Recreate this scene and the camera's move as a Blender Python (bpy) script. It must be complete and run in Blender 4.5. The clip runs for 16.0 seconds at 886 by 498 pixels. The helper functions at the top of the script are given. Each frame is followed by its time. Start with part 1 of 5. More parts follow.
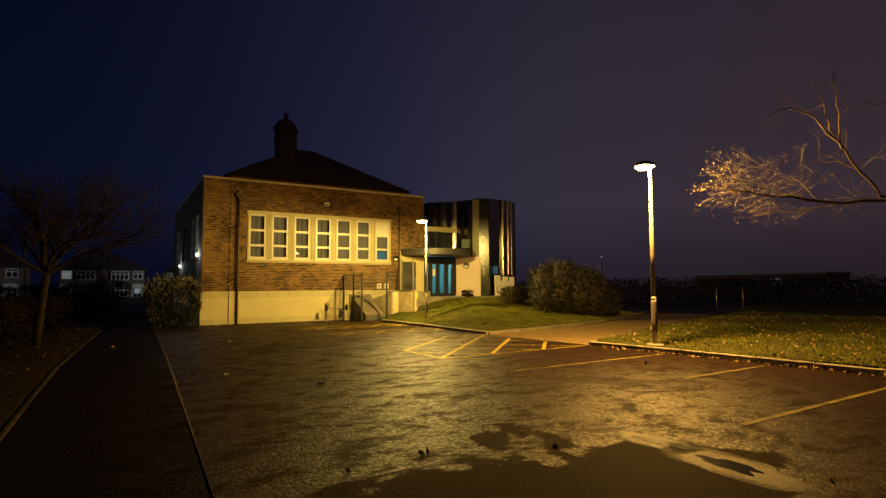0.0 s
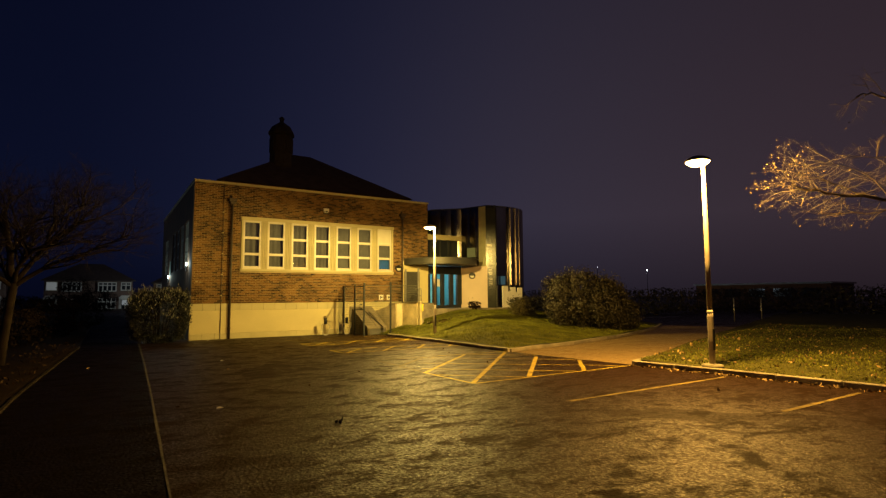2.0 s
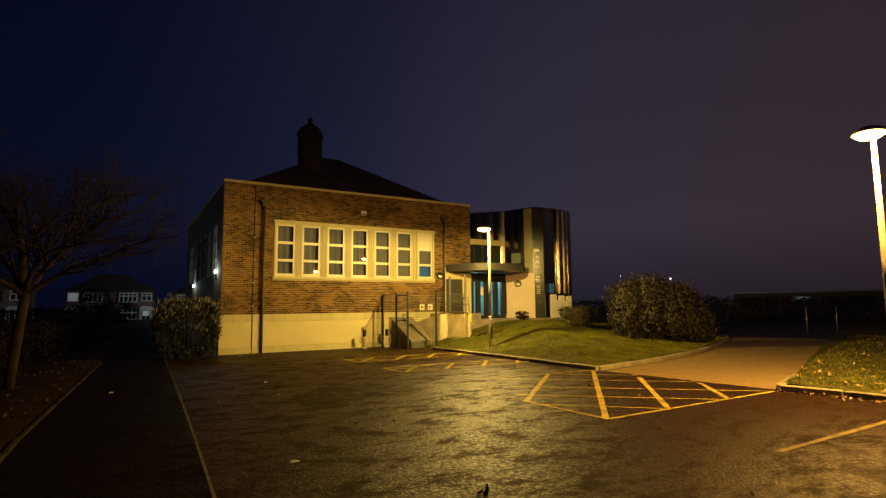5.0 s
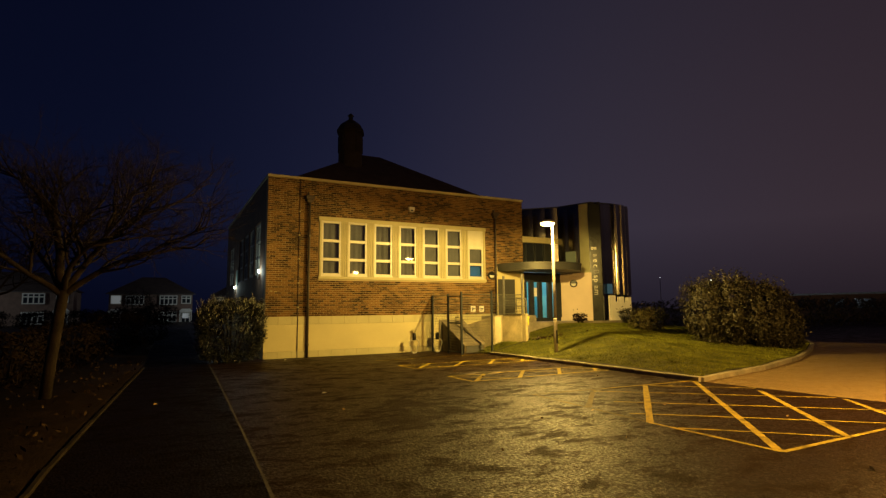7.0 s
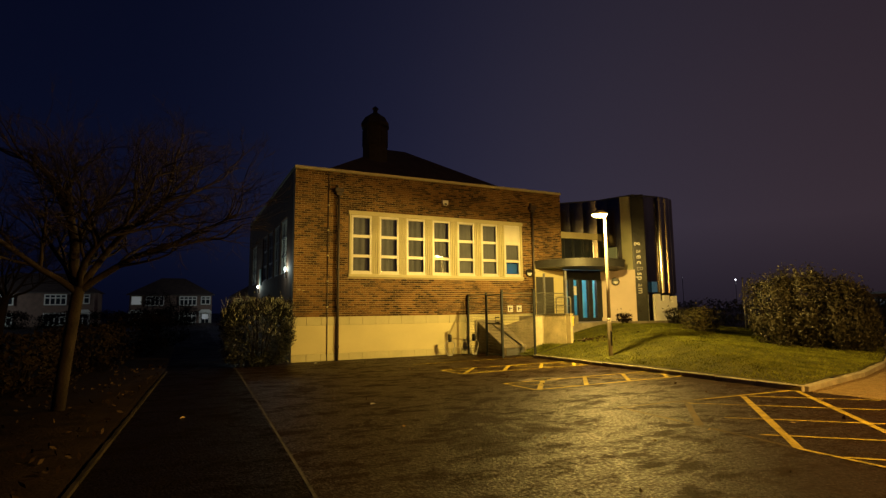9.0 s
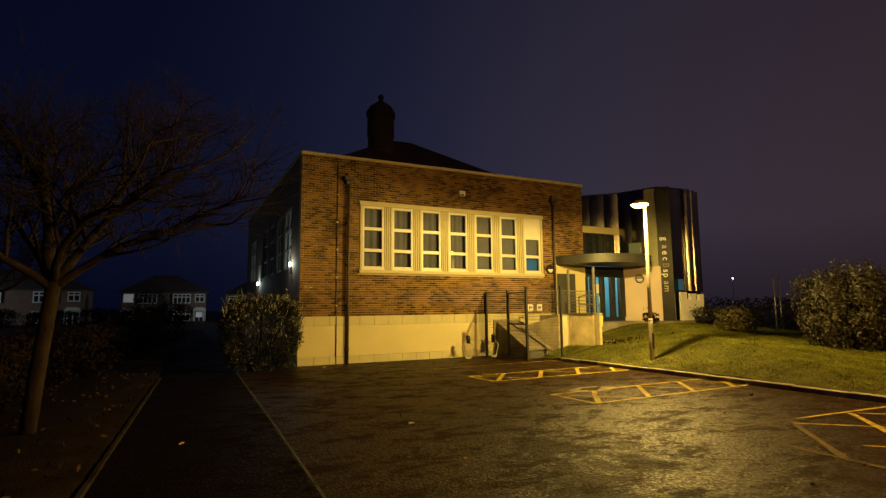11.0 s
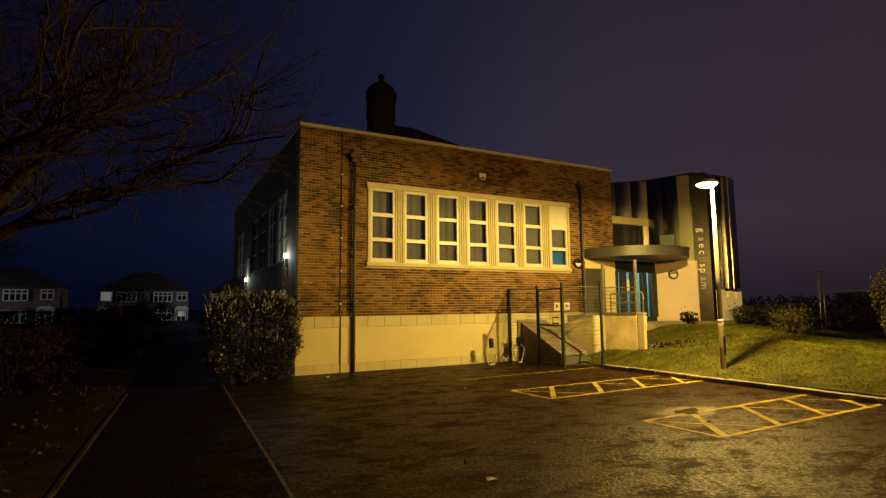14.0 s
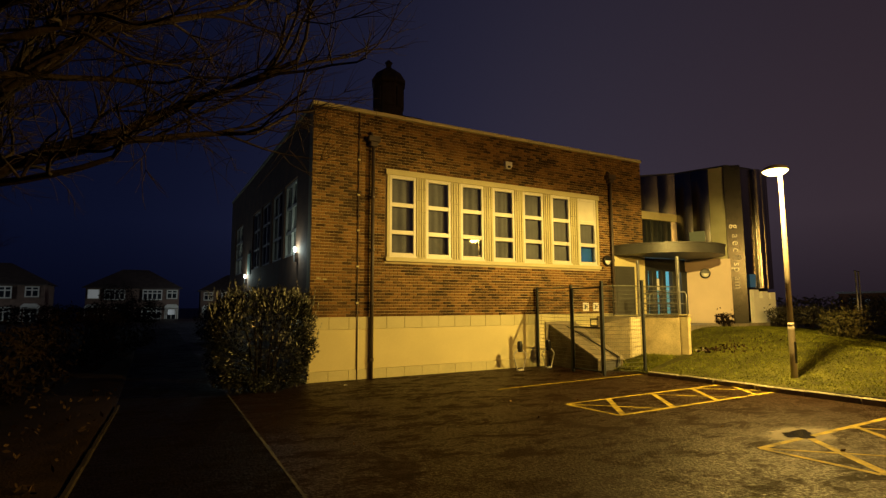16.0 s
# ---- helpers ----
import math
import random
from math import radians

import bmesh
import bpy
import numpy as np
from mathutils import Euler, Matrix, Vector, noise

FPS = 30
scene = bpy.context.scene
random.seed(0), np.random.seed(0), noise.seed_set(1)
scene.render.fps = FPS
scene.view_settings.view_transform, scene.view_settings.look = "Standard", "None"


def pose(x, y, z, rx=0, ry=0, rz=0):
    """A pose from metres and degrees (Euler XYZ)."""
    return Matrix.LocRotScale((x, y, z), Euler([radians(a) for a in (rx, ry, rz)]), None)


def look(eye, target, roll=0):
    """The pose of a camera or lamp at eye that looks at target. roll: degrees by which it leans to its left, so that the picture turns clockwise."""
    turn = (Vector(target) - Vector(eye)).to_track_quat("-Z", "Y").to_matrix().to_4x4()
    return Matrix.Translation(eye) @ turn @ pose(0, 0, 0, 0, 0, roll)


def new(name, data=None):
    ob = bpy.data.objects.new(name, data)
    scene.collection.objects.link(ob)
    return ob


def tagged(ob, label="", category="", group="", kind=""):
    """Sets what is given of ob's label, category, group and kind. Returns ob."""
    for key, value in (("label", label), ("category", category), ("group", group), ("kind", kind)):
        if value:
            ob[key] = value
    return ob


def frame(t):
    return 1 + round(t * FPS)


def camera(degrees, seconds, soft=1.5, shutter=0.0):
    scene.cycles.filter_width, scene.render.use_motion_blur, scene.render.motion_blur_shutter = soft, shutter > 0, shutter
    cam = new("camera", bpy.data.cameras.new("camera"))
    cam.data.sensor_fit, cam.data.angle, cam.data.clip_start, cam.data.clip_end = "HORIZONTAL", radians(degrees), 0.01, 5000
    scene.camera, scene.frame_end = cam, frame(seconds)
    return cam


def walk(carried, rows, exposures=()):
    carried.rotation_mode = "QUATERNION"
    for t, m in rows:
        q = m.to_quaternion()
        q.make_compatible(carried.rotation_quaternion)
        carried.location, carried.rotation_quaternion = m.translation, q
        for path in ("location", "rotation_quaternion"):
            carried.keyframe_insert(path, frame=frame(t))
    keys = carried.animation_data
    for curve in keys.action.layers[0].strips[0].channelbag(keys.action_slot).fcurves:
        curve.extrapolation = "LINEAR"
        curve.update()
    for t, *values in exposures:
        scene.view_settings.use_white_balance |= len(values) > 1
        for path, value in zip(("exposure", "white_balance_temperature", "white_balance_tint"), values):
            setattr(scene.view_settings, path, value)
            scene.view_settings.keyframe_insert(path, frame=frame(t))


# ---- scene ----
cam = camera(80.0, 16.0, soft=1.35)
PATH = [
    (0, (-0.3, -0.387, 1.549), (0.743, 1.314, 1.684), -0.2),
    (0.5, (-0.208, 0.021, 1.576), (0.843, 1.717, 1.715), -0.3),
    (1, (-0.159, 0.451, 1.599), (0.898, 2.143, 1.75), -0.2),
    (1.5, (-0.086, 0.894, 1.576), (0.978, 2.581, 1.738), -0.3),
    (2, (-0.069, 1.294, 1.579), (0.997, 2.977, 1.754), -0.3),
    (2.5, (-0.1, 1.691, 1.585), (0.969, 3.371, 1.778), -0.3),
    (3, (-0.105, 2.127, 1.585), (0.958, 3.809, 1.784), -0.3),
    (3.5, (-0.131, 2.553, 1.57), (0.925, 4.239, 1.773), -0.3),
    (4, (-0.127, 2.976, 1.572), (0.923, 4.666, 1.778), -0.4),
    (6.5, (-0.282, 5.114, 1.56), (0.659, 6.865, 1.781), -0.5),
    (7, (-0.269, 5.547, 1.537), (0.648, 7.31, 1.76), -0.5),
    (7.5, (-0.329, 5.948, 1.526), (0.57, 7.72, 1.751), -0.5),
    (8, (-0.382, 6.309, 1.531), (0.514, 8.083, 1.755), -0.6),
    (8.5, (-0.381, 6.714, 1.535), (0.505, 8.493, 1.757), -0.6),
    (9, (-0.394, 7.101, 1.507), (0.473, 8.889, 1.733), -0.6),
    (11.5, (-0.492, 9.208, 1.555), (0.401, 10.984, 1.772), -0.5),
    (12, (-0.503, 9.632, 1.564), (0.399, 11.404, 1.78), -0.5),
    (12.5, (-0.452, 10.098, 1.54), (0.466, 11.862, 1.755), -0.5),
    (13, (-0.411, 10.532, 1.536), (0.512, 12.294, 1.752), -0.5),
    (13.5, (-0.353, 10.952, 1.536), (0.573, 12.711, 1.754), -0.5),
    (14, (-0.285, 11.403, 1.543), (0.648, 13.159, 1.757), -0.5),
    (14.5, (-0.296, 11.845, 1.518), (0.643, 13.597, 1.735), -0.4),
    (15, (-0.319, 12.252, 1.503), (0.627, 14.001, 1.721), -0.4),
    (15.5, (-0.345, 12.669, 1.541), (0.61, 14.413, 1.755), -0.3),
    (16, (-0.436, 13.065, 1.558), (0.527, 14.806, 1.77), -0.2),
]
walk(cam, [(t, look(eye, target, roll)) for t, eye, target, roll in PATH])

# ---- light ----
LAMP_RGB_1, LAMP_RGB_2 = (1.0, 0.54, 0.10), (1.0, 0.665, 0.15)
world = bpy.data.worlds.new("night_sky")
scene.world = world
world.use_nodes = True
wn, wl = world.node_tree.nodes, world.node_tree.links
wn.clear()
w_out, w_bg = wn.new("ShaderNodeOutputWorld"), wn.new("ShaderNodeBackground")
w_sep = wn.new("ShaderNodeSeparateXYZ")
w_dot = wn.new("ShaderNodeVectorMath")
w_dot.operation = "DOT_PRODUCT"
w_dot.inputs[1].default_value = (0.96, -0.28, 0.0)
w_ramp, w_up = wn.new("ShaderNodeValToRGB"), wn.new("ShaderNodeValToRGB")
# the town's glow lies to the east, the last blue dusk to the north
w_ramp.color_ramp.elements[0].position, w_ramp.color_ramp.elements[0].color = 0.34, (0.0020, 0.0034, 0.0150, 1)
w_ramp.color_ramp.elements[1].position, w_ramp.color_ramp.elements[1].color = 0.90, (0.0350, 0.0225, 0.0290, 1)
for pos, rgb in ((0.54, (0.0105, 0.0130, 0.0380)), (0.71, (0.0340, 0.0300, 0.0500))):
    w_ramp.color_ramp.elements.new(pos).color = (*rgb, 1)
w_up.color_ramp.elements[0].position, w_up.color_ramp.elements[0].color = 0.0, (0.48, 0.47, 0.50, 1)
w_up.color_ramp.elements.new(0.14).color = (1.08, 1.04, 1.0, 1)
w_up.color_ramp.elements[2].position, w_up.color_ramp.elements[2].color = 0.8, (0.42, 0.40, 0.46, 1)
w_ramp.color_ramp.interpolation = "B_SPLINE"
w_map = wn.new("ShaderNodeMath")
w_map.operation, w_map.inputs[1].default_value, w_map.inputs[2].default_value = "MULTIPLY_ADD", 0.5, 0.5
w_mul = wn.new("ShaderNodeMix")
w_mul.data_type, w_mul.blend_type = "RGBA", "MULTIPLY"
w_mul.inputs["Factor"].default_value = 1.0
wtc = wn.new("ShaderNodeTexCoord")
wl.new(wtc.outputs["Generated"], w_dot.inputs[0])
wl.new(w_dot.outputs["Value"], w_map.inputs[0])
wl.new(w_map.outputs[0], w_ramp.inputs[0])
wl.new(wtc.outputs["Generated"], w_sep.inputs[0])
wl.new(w_sep.outputs["Z"], w_up.inputs[0])
wl.new(w_ramp.outputs[0], w_mul.inputs[6])
wl.new(w_up.outputs[0], w_mul.inputs[7])
wl.new(w_mul.outputs[2], w_bg.inputs[0])
w_bg.inputs[1].default_value = 1.0
wl.new(w_bg.outputs[0], w_out.inputs[0])


def point_lamp(name, place, watts, rgb, radius):
    data = bpy.data.lights.new(name, "POINT")
    data.energy, data.color, data.shadow_soft_size = watts, rgb, radius
    ob = new(name, data)
    ob.location = place
    return ob


LAMP_1, LAMP_2 = (10.12, 7.42), (10.75, 19.0)
HEAD = 4.22
point_lamp("lantern_light", (LAMP_1[0] - 0.30, LAMP_1[1] - 0.05, HEAD - 0.03), 4300, LAMP_RGB_1, 0.07)
point_lamp("lantern_light", (LAMP_2[0] - 0.30, LAMP_2[1] - 0.05, HEAD + 0.014), 4900, LAMP_RGB_2, 0.04)

# ---- materials ----


def mat(name, rgb, rough=0.6, metal=0.0, vary=0.25, scale=3.0, fine=60.0, bump=0.15, rvar=0.1, island=0.0, objvar=0.0, rgb2=None, depth=0.01, spec=0.5):
    m = bpy.data.materials.new(name)
    m.use_nodes = True
    n, l = m.node_tree.nodes, m.node_tree.links
    b = n["Principled BSDF"]
    b.inputs["Metallic"].default_value = metal
    b.inputs["Specular IOR Level"].default_value = spec
    geo = n.new("ShaderNodeNewGeometry")
    big, small = n.new("ShaderNodeTexNoise"), n.new("ShaderNodeTexNoise")
    big.inputs["Scale"].default_value, small.inputs["Scale"].default_value = scale, fine
    big.inputs["Detail"].default_value = small.inputs["Detail"].default_value = 4.0
    l.new(geo.outputs["Position"], big.inputs["Vector"])
    l.new(geo.outputs["Position"], small.inputs["Vector"])
    add = n.new("ShaderNodeMath")
    add.operation = "ADD"
    l.new(big.outputs["Fac"], add.inputs[0])
    half = n.new("ShaderNodeMath")
    half.operation, half.inputs[1].default_value = "MULTIPLY", 0.5
    l.new(small.outputs["Fac"], half.inputs[0])
    l.new(half.outputs[0], add.inputs[1])
    last = add.outputs[0]
    if island or objvar:
        src = geo.outputs["Random Per Island"] if island else n.new("ShaderNodeObjectInfo").outputs["Random"]
        mad = n.new("ShaderNodeMath")
        mad.operation, mad.inputs[1].default_value = "MULTIPLY_ADD", island or objvar
        l.new(src, mad.inputs[0])
        l.new(last, mad.inputs[2])
        sub = n.new("ShaderNodeMath")
        sub.operation, sub.inputs[1].default_value = "SUBTRACT", (island or objvar) / 2
        l.new(mad.outputs[0], sub.inputs[0])
        last = sub.outputs[0]
    ramp = n.new("ShaderNodeValToRGB")
    c1 = [c * (1 - vary) for c in rgb]
    c2 = list(rgb2) if rgb2 else [min(1, c * (1 + vary)) for c in rgb]
    ramp.color_ramp.elements[0].position, ramp.color_ramp.elements[0].color = 0.45, (*c1, 1)
    ramp.color_ramp.elements[1].position, ramp.color_ramp.elements[1].color = 1.0, (*c2, 1)
    l.new(last, ramp.inputs[0])
    l.new(ramp.outputs[0], b.inputs["Base Color"])
    rm = n.new("ShaderNodeMapRange")
    rm.inputs["To Min"].default_value, rm.inputs["To Max"].default_value = max(0.02, rough - rvar), min(1, rough + rvar)
    l.new(big.outputs["Fac"], rm.inputs["Value"])
    l.new(rm.outputs[0], b.inputs["Roughness"])
    if bump:
        bp = n.new("ShaderNodeBump")
        bp.inputs["Strength"].default_value, bp.inputs["Distance"].default_value = bump, depth
        l.new(small.outputs["Fac"], bp.inputs["Height"])
        l.new(bp.outputs[0], b.inputs["Normal"])
    return m


def glow(name, rgb, strength):
    m = bpy.data.materials.new(name)
    m.use_nodes = True
    b = m.node_tree.nodes["Principled BSDF"]
    b.inputs["Base Color"].default_value = (0.8, 0.8, 0.8, 1)
    b.inputs["Emission Color"].default_value, b.inputs["Emission Strength"].default_value = (*rgb, 1), strength
    return m


def pane_glass(name, tint=(1, 1, 1), gloss=0.10):
    m = bpy.data.materials.new(name)
    m.use_nodes = True
    n, l = m.node_tree.nodes, m.node_tree.links
    n.remove(n["Principled BSDF"])
    tr, gl, mx = n.new("ShaderNodeBsdfTransparent"), n.new("ShaderNodeBsdfGlossy"), n.new("ShaderNodeMixShader")
    tr.inputs[0].default_value = (*tint, 1)
    gl.inputs["Roughness"].default_value = 0.012
    mx.inputs[0].default_value = gloss
    l.new(tr.outputs[0], mx.inputs[1])
    l.new(gl.outputs[0], mx.inputs[2])
    l.new(mx.outputs[0], n["Material Output"].inputs[0])
    return m


def asphalt(name, light, tint, gloss=1.0, stained=True):
    """Damp tarmac: pebbly grain, dull dark islands and thin dull streaks in a wet sheen."""
    m = bpy.data.materials.new(name)
    m.use_nodes = True
    n, l = m.node_tree.nodes, m.node_tree.links
    b = n["Principled BSDF"]
    geo = n.new("ShaderNodeNewGeometry")

    def tex(scale, detail=5.0, rough=0.55, dist=0.0, stretch=(1, 1, 1)):
        mp = n.new("ShaderNodeMapping")
        mp.inputs["Scale"].default_value = stretch
        mp.inputs["Rotation"].default_value = (0, 0, 0.5)
        mp.inputs["Location"].default_value = (3.1, 1.7, 0)
        l.new(geo.outputs["Position"], mp.inputs["Vector"])
        t = n.new("ShaderNodeTexNoise")
        t.inputs["Scale"].default_value, t.inputs["Detail"].default_value = scale, detail
        t.inputs["Roughness"].default_value, t.inputs["Distortion"].default_value = rough, dist
        l.new(mp.outputs[0], t.inputs["Vector"])
        return t

    def ramp(src, lo, hi):
        r = n.new("ShaderNodeMapRange")
        r.interpolation_type = "SMOOTHSTEP"
        r.inputs["From Min"].default_value, r.inputs["From Max"].default_value = lo, hi
        l.new(src, r.inputs["Value"])
        return r.outputs[0]

    def math_node(op, a, c):
        k = n.new("ShaderNodeMath")
        k.operation = op
        for i, v in enumerate((a, c)):
            if isinstance(v, (int, float)):
                k.inputs[i].default_value = v
            else:
                l.new(v, k.inputs[i])
        return k.outputs[0]

    # one large dry stain near the entrance of the car park, and a mottling of small dull streaks
    sep = n.new("ShaderNodeVectorMath")
    sep.operation = "DISTANCE"
    sep.inputs[1].default_value = (2.4, 2.1, 0.05)
    l.new(geo.outputs["Position"], sep.inputs[0])
    warp = math_node("MULTIPLY", math_node("SUBTRACT", tex(0.8, 10, 0.62, 0.4).outputs["Fac"], 0.5), 5.0)
    stain = ramp(math_node("ADD", sep.outputs["Value"], warp), 1.62, 1.78)
    spots = ramp(tex(0.38, 10, 0.66, 0.5).outputs["Fac"], 0.36, 0.40)
    if not stained:
        stain = 1.0
    islands = math_node("MULTIPLY", stain, math_node("ADD", math_node("MULTIPLY", spots, 0.6), 0.4))
    streaks = ramp(tex(2.1, 15, 0.80, 0.3, (0.75, 1.25, 1)).outputs["Fac"], 0.42, 0.52)
    flecks = ramp(tex(30, 8, 0.85, 0.2).outputs["Fac"], 0.42, 0.62)
    medium = tex(9.0, 10, 0.8)
    grain = tex(70, 4, 0.75)
    stone = n.new("ShaderNodeTexVoronoi")
    stone.inputs["Scale"].default_value = 34
    l.new(geo.outputs["Position"], stone.inputs["Vector"])
    wet = math_node("MULTIPLY", islands, math_node("MULTIPLY", math_node("ADD", math_node("MULTIPLY", streaks, 0.90), 0.10), math_node("ADD", math_node("MULTIPLY", flecks, 0.85), 0.15)))
    speck = math_node("ADD", math_node("MULTIPLY", grain.outputs["Fac"], 0.9), math_node("MULTIPLY", medium.outputs["Fac"], 0.7))
    col = n.new("ShaderNodeValToRGB")
    col.color_ramp.elements[0].position, col.color_ramp.elements[0].color = 0.55, (*[0.25 * light * c for c in tint], 1)
    col.color_ramp.elements[1].position, col.color_ramp.elements[1].color = 1.0, (*[1.5 * light * c for c in tint], 1)
    l.new(speck, col.inputs[0])
    l.new(col.outputs[0], b.inputs["Base Color"])
    dull = math_node("MULTIPLY", math_node("SUBTRACT", 1.0, wet), 0.40)
    vary = math_node("MULTIPLY", math_node("SUBTRACT", medium.outputs["Fac"], 0.5), 0.35)
    l.new(math_node("ADD", math_node("ADD", dull, vary), 0.29), b.inputs["Roughness"])
    l.new(math_node("MULTIPLY", math_node("ADD", math_node("MULTIPLY", wet, 0.22), 0.016), gloss), b.inputs["Specular IOR Level"])
    b.inputs["Specular Tint"].default_value = (1.0, 0.58, 0.32, 1)
    bp, bp2 = n.new("ShaderNodeBump"), n.new("ShaderNodeBump")
    bp.inputs["Strength"].default_value, bp.inputs["Distance"].default_value = 1.0, 0.0050
    bp2.inputs["Strength"].default_value, bp2.inputs["Distance"].default_value = 0.4, 0.006
    l.new(math_node("ADD", grain.outputs["Fac"], math_node("MULTIPLY", stone.outputs["Distance"], 1.2)), bp.inputs["Height"])
    l.new(medium.outputs["Fac"], bp2.inputs["Height"])
    l.new(bp2.outputs[0], bp.inputs["Normal"])
    l.new(bp.outputs[0], b.inputs["Normal"])
    return m


ASPHALT = asphalt("damp_asphalt", 0.0165, (1.0, 0.52, 0.27))
FOOTPATH = asphalt("dark_footpath_tarmac", 0.008, (1.0, 0.70, 0.52), 0.22)
BRICK = mat("brown_brick", (0.088, 0.046, 0.016), 0.8, spec=0.2, vary=0.55, scale=1.2, fine=40, island=0.62, rgb2=(0.222, 0.120, 0.037), bump=0.3, depth=0.004)
BRICK_PIECE = mat("brown_brick_single", (0.088, 0.046, 0.016), 0.8, spec=0.2, vary=0.55, scale=1.2, fine=40, objvar=0.62, rgb2=(0.222, 0.120, 0.037), bump=0.3, depth=0.004)
MORTAR = mat("mortar", (0.35, 0.285, 0.165), 0.9, rgb2=(0.60, 0.49, 0.29), vary=0.6, scale=0.6, fine=50)
CREAM = mat("cream_tile", (0.48, 0.435, 0.235), 0.55, vary=0.14, scale=1.6, fine=30, bump=0.05, objvar=0.12)
RENDER = mat("cream_render", (0.60, 0.53, 0.28), 0.8, vary=0.10, scale=0.9, fine=45, bump=0.1)
WHITE_PAINT = mat("white_window_paint", (0.62, 0.59, 0.49), 0.4, vary=0.08, scale=4, fine=40, bump=0.03)
PINK = mat("warm_white_render", (0.68, 0.57, 0.47), 0.8, vary=0.10, scale=1.0, fine=45, bump=0.1)
CONCRETE = mat("stained_concrete", (0.24, 0.21, 0.155), 0.8, vary=0.55, scale=2.4, fine=35, bump=0.2)
# Edging concrete in a near-black mottled tone.
EDGING = mat("dark_edging_concrete", (0.024, 0.018, 0.013), 0.9, spec=0.08, vary=0.5, scale=3, fine=40, bump=0.25, objvar=0.3)
KERB = mat("kerb_concrete", (0.19, 0.165, 0.12), 0.8, spec=0.2, vary=0.5, scale=3, fine=40, bump=0.25, objvar=0.2)
DARK_METAL = mat("black_painted_steel", (0.03, 0.035, 0.04), 0.45, metal=0.3, vary=0.3, scale=5, bump=0.05)
GALV = mat("dull_galvanised_steel", (0.45, 0.43, 0.38), 0.5, metal=0.1, vary=0.25, scale=6, bump=0.05)
GREY_STEEL = mat("galvanised_steel", (0.30, 0.30, 0.29), 0.45, metal=0.8, vary=0.25, scale=6, bump=0.05)
POLE = mat("painted_lamp_column", (0.19, 0.158, 0.125), 0.7, metal=0.1, vary=0.25, scale=5, bump=0.05)
# Column paint made paler, standing in for light on the lower section.
FOOT = mat("lightened_column_foot", (0.25, 0.21, 0.16), 0.75, vary=0.25, scale=5, bump=0.05)
CANOPY = mat("grey_canopy_metal", (0.075, 0.075, 0.07), 0.5, metal=0.3, vary=0.15, scale=1.5, bump=0.03)
BRONZE = mat("dark_metal_cladding", (0.24, 0.22, 0.19), 0.22, metal=1.0, vary=0.3, scale=0.9, fine=9, bump=0.10, rvar=0.06)
LIGHT_CLAD = mat("green_grey_cladding", (0.42, 0.42, 0.26), 0.40, metal=0.3, vary=0.25, scale=1.2, bump=0.05)
PIPE = mat("cast_iron_pipe", (0.06, 0.045, 0.035), 0.5, vary=0.4, scale=4, bump=0.1)
YELLOW = mat("worn_yellow_paint", (0.11, 0.076, 0.018), 0.7, spec=0.12, rgb2=(0.48, 0.35, 0.04), vary=0.6, scale=6, fine=45, bump=0.25)
WHITE_LINE = mat("faded_white_paint", (0.040, 0.037, 0.034), 0.8, spec=0.10, rgb2=(0.13, 0.12, 0.108), vary=0.6, scale=5, fine=45, bump=0.25)
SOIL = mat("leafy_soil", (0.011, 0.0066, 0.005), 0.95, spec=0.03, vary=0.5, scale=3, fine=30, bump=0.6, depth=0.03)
GRASS = mat("grass_ground", (0.037, 0.035, 0.008), 0.9, spec=0.1, vary=0.7, scale=2.2, fine=25, bump=0.6, depth=0.03)
BLADE = mat("grass_blade", (0.084, 0.092, 0.013), 0.7, spec=0.05, vary=0.55, scale=1.6, fine=9, bump=0, rgb2=(0.184, 0.192, 0.026), island=0.15)
LEAF = mat("laurel_leaf", (0.011, 0.013, 0.010), 0.26, vary=0.6, scale=2, fine=12, bump=0, island=1.0, rgb2=(0.048, 0.052, 0.042), spec=0.5)
# Pale leaf colour that paints the lamp's glints on glossy leaves.
GLINT_LEAF = mat("laurel_leaf_glint", (0.16, 0.17, 0.12), 0.35, vary=0.5, scale=2, fine=12, bump=0, island=0.7, rgb2=(0.34, 0.35, 0.27))
HEDGE_LEAF = mat("hedge_leaf", (0.015, 0.015, 0.008), 0.5, vary=0.45, scale=2, fine=12, bump=0, island=0.5, rgb2=(0.046, 0.040, 0.018))
DRY_LEAF = mat("dry_brown_leaf", (0.16, 0.10, 0.042), 0.8, spec=0.15, vary=0.45, scale=4, fine=15, bump=0, island=0.6, rgb2=(0.34, 0.23, 0.10))
# Shrub leaf coloured gold, standing in for lamplight on it.
LAMPLIT_LEAF = mat("lamplit_shrub_leaf", (0.045, 0.042, 0.014), 0.5, vary=0.5, scale=2, fine=12, bump=0, island=0.6, rgb2=(0.14, 0.125, 0.04))
# Leaf litter colour, much darker than the dry leaf.
BED_LEAF = mat("dark_brown_leaf", (0.024, 0.014, 0.008), 0.9, spec=0.04, vary=0.5, scale=4, fine=15, bump=0, island=0.8, rgb2=(0.06, 0.038, 0.022))
BARK = mat("pale_bark", (0.12, 0.088, 0.052), 0.85, vary=0.4, scale=3, fine=25, bump=0.5, depth=0.02)
DARK_BARK = mat("dark_bark", (0.022, 0.016, 0.013), 0.95, spec=0.05, vary=0.4, scale=3, fine=25, bump=0.5, depth=0.02)
BED_BARK = mat("damp_grey_bark", (0.024, 0.018, 0.015), 0.9, spec=0.1, vary=0.5, scale=4, fine=22, bump=0.6, depth=0.02)
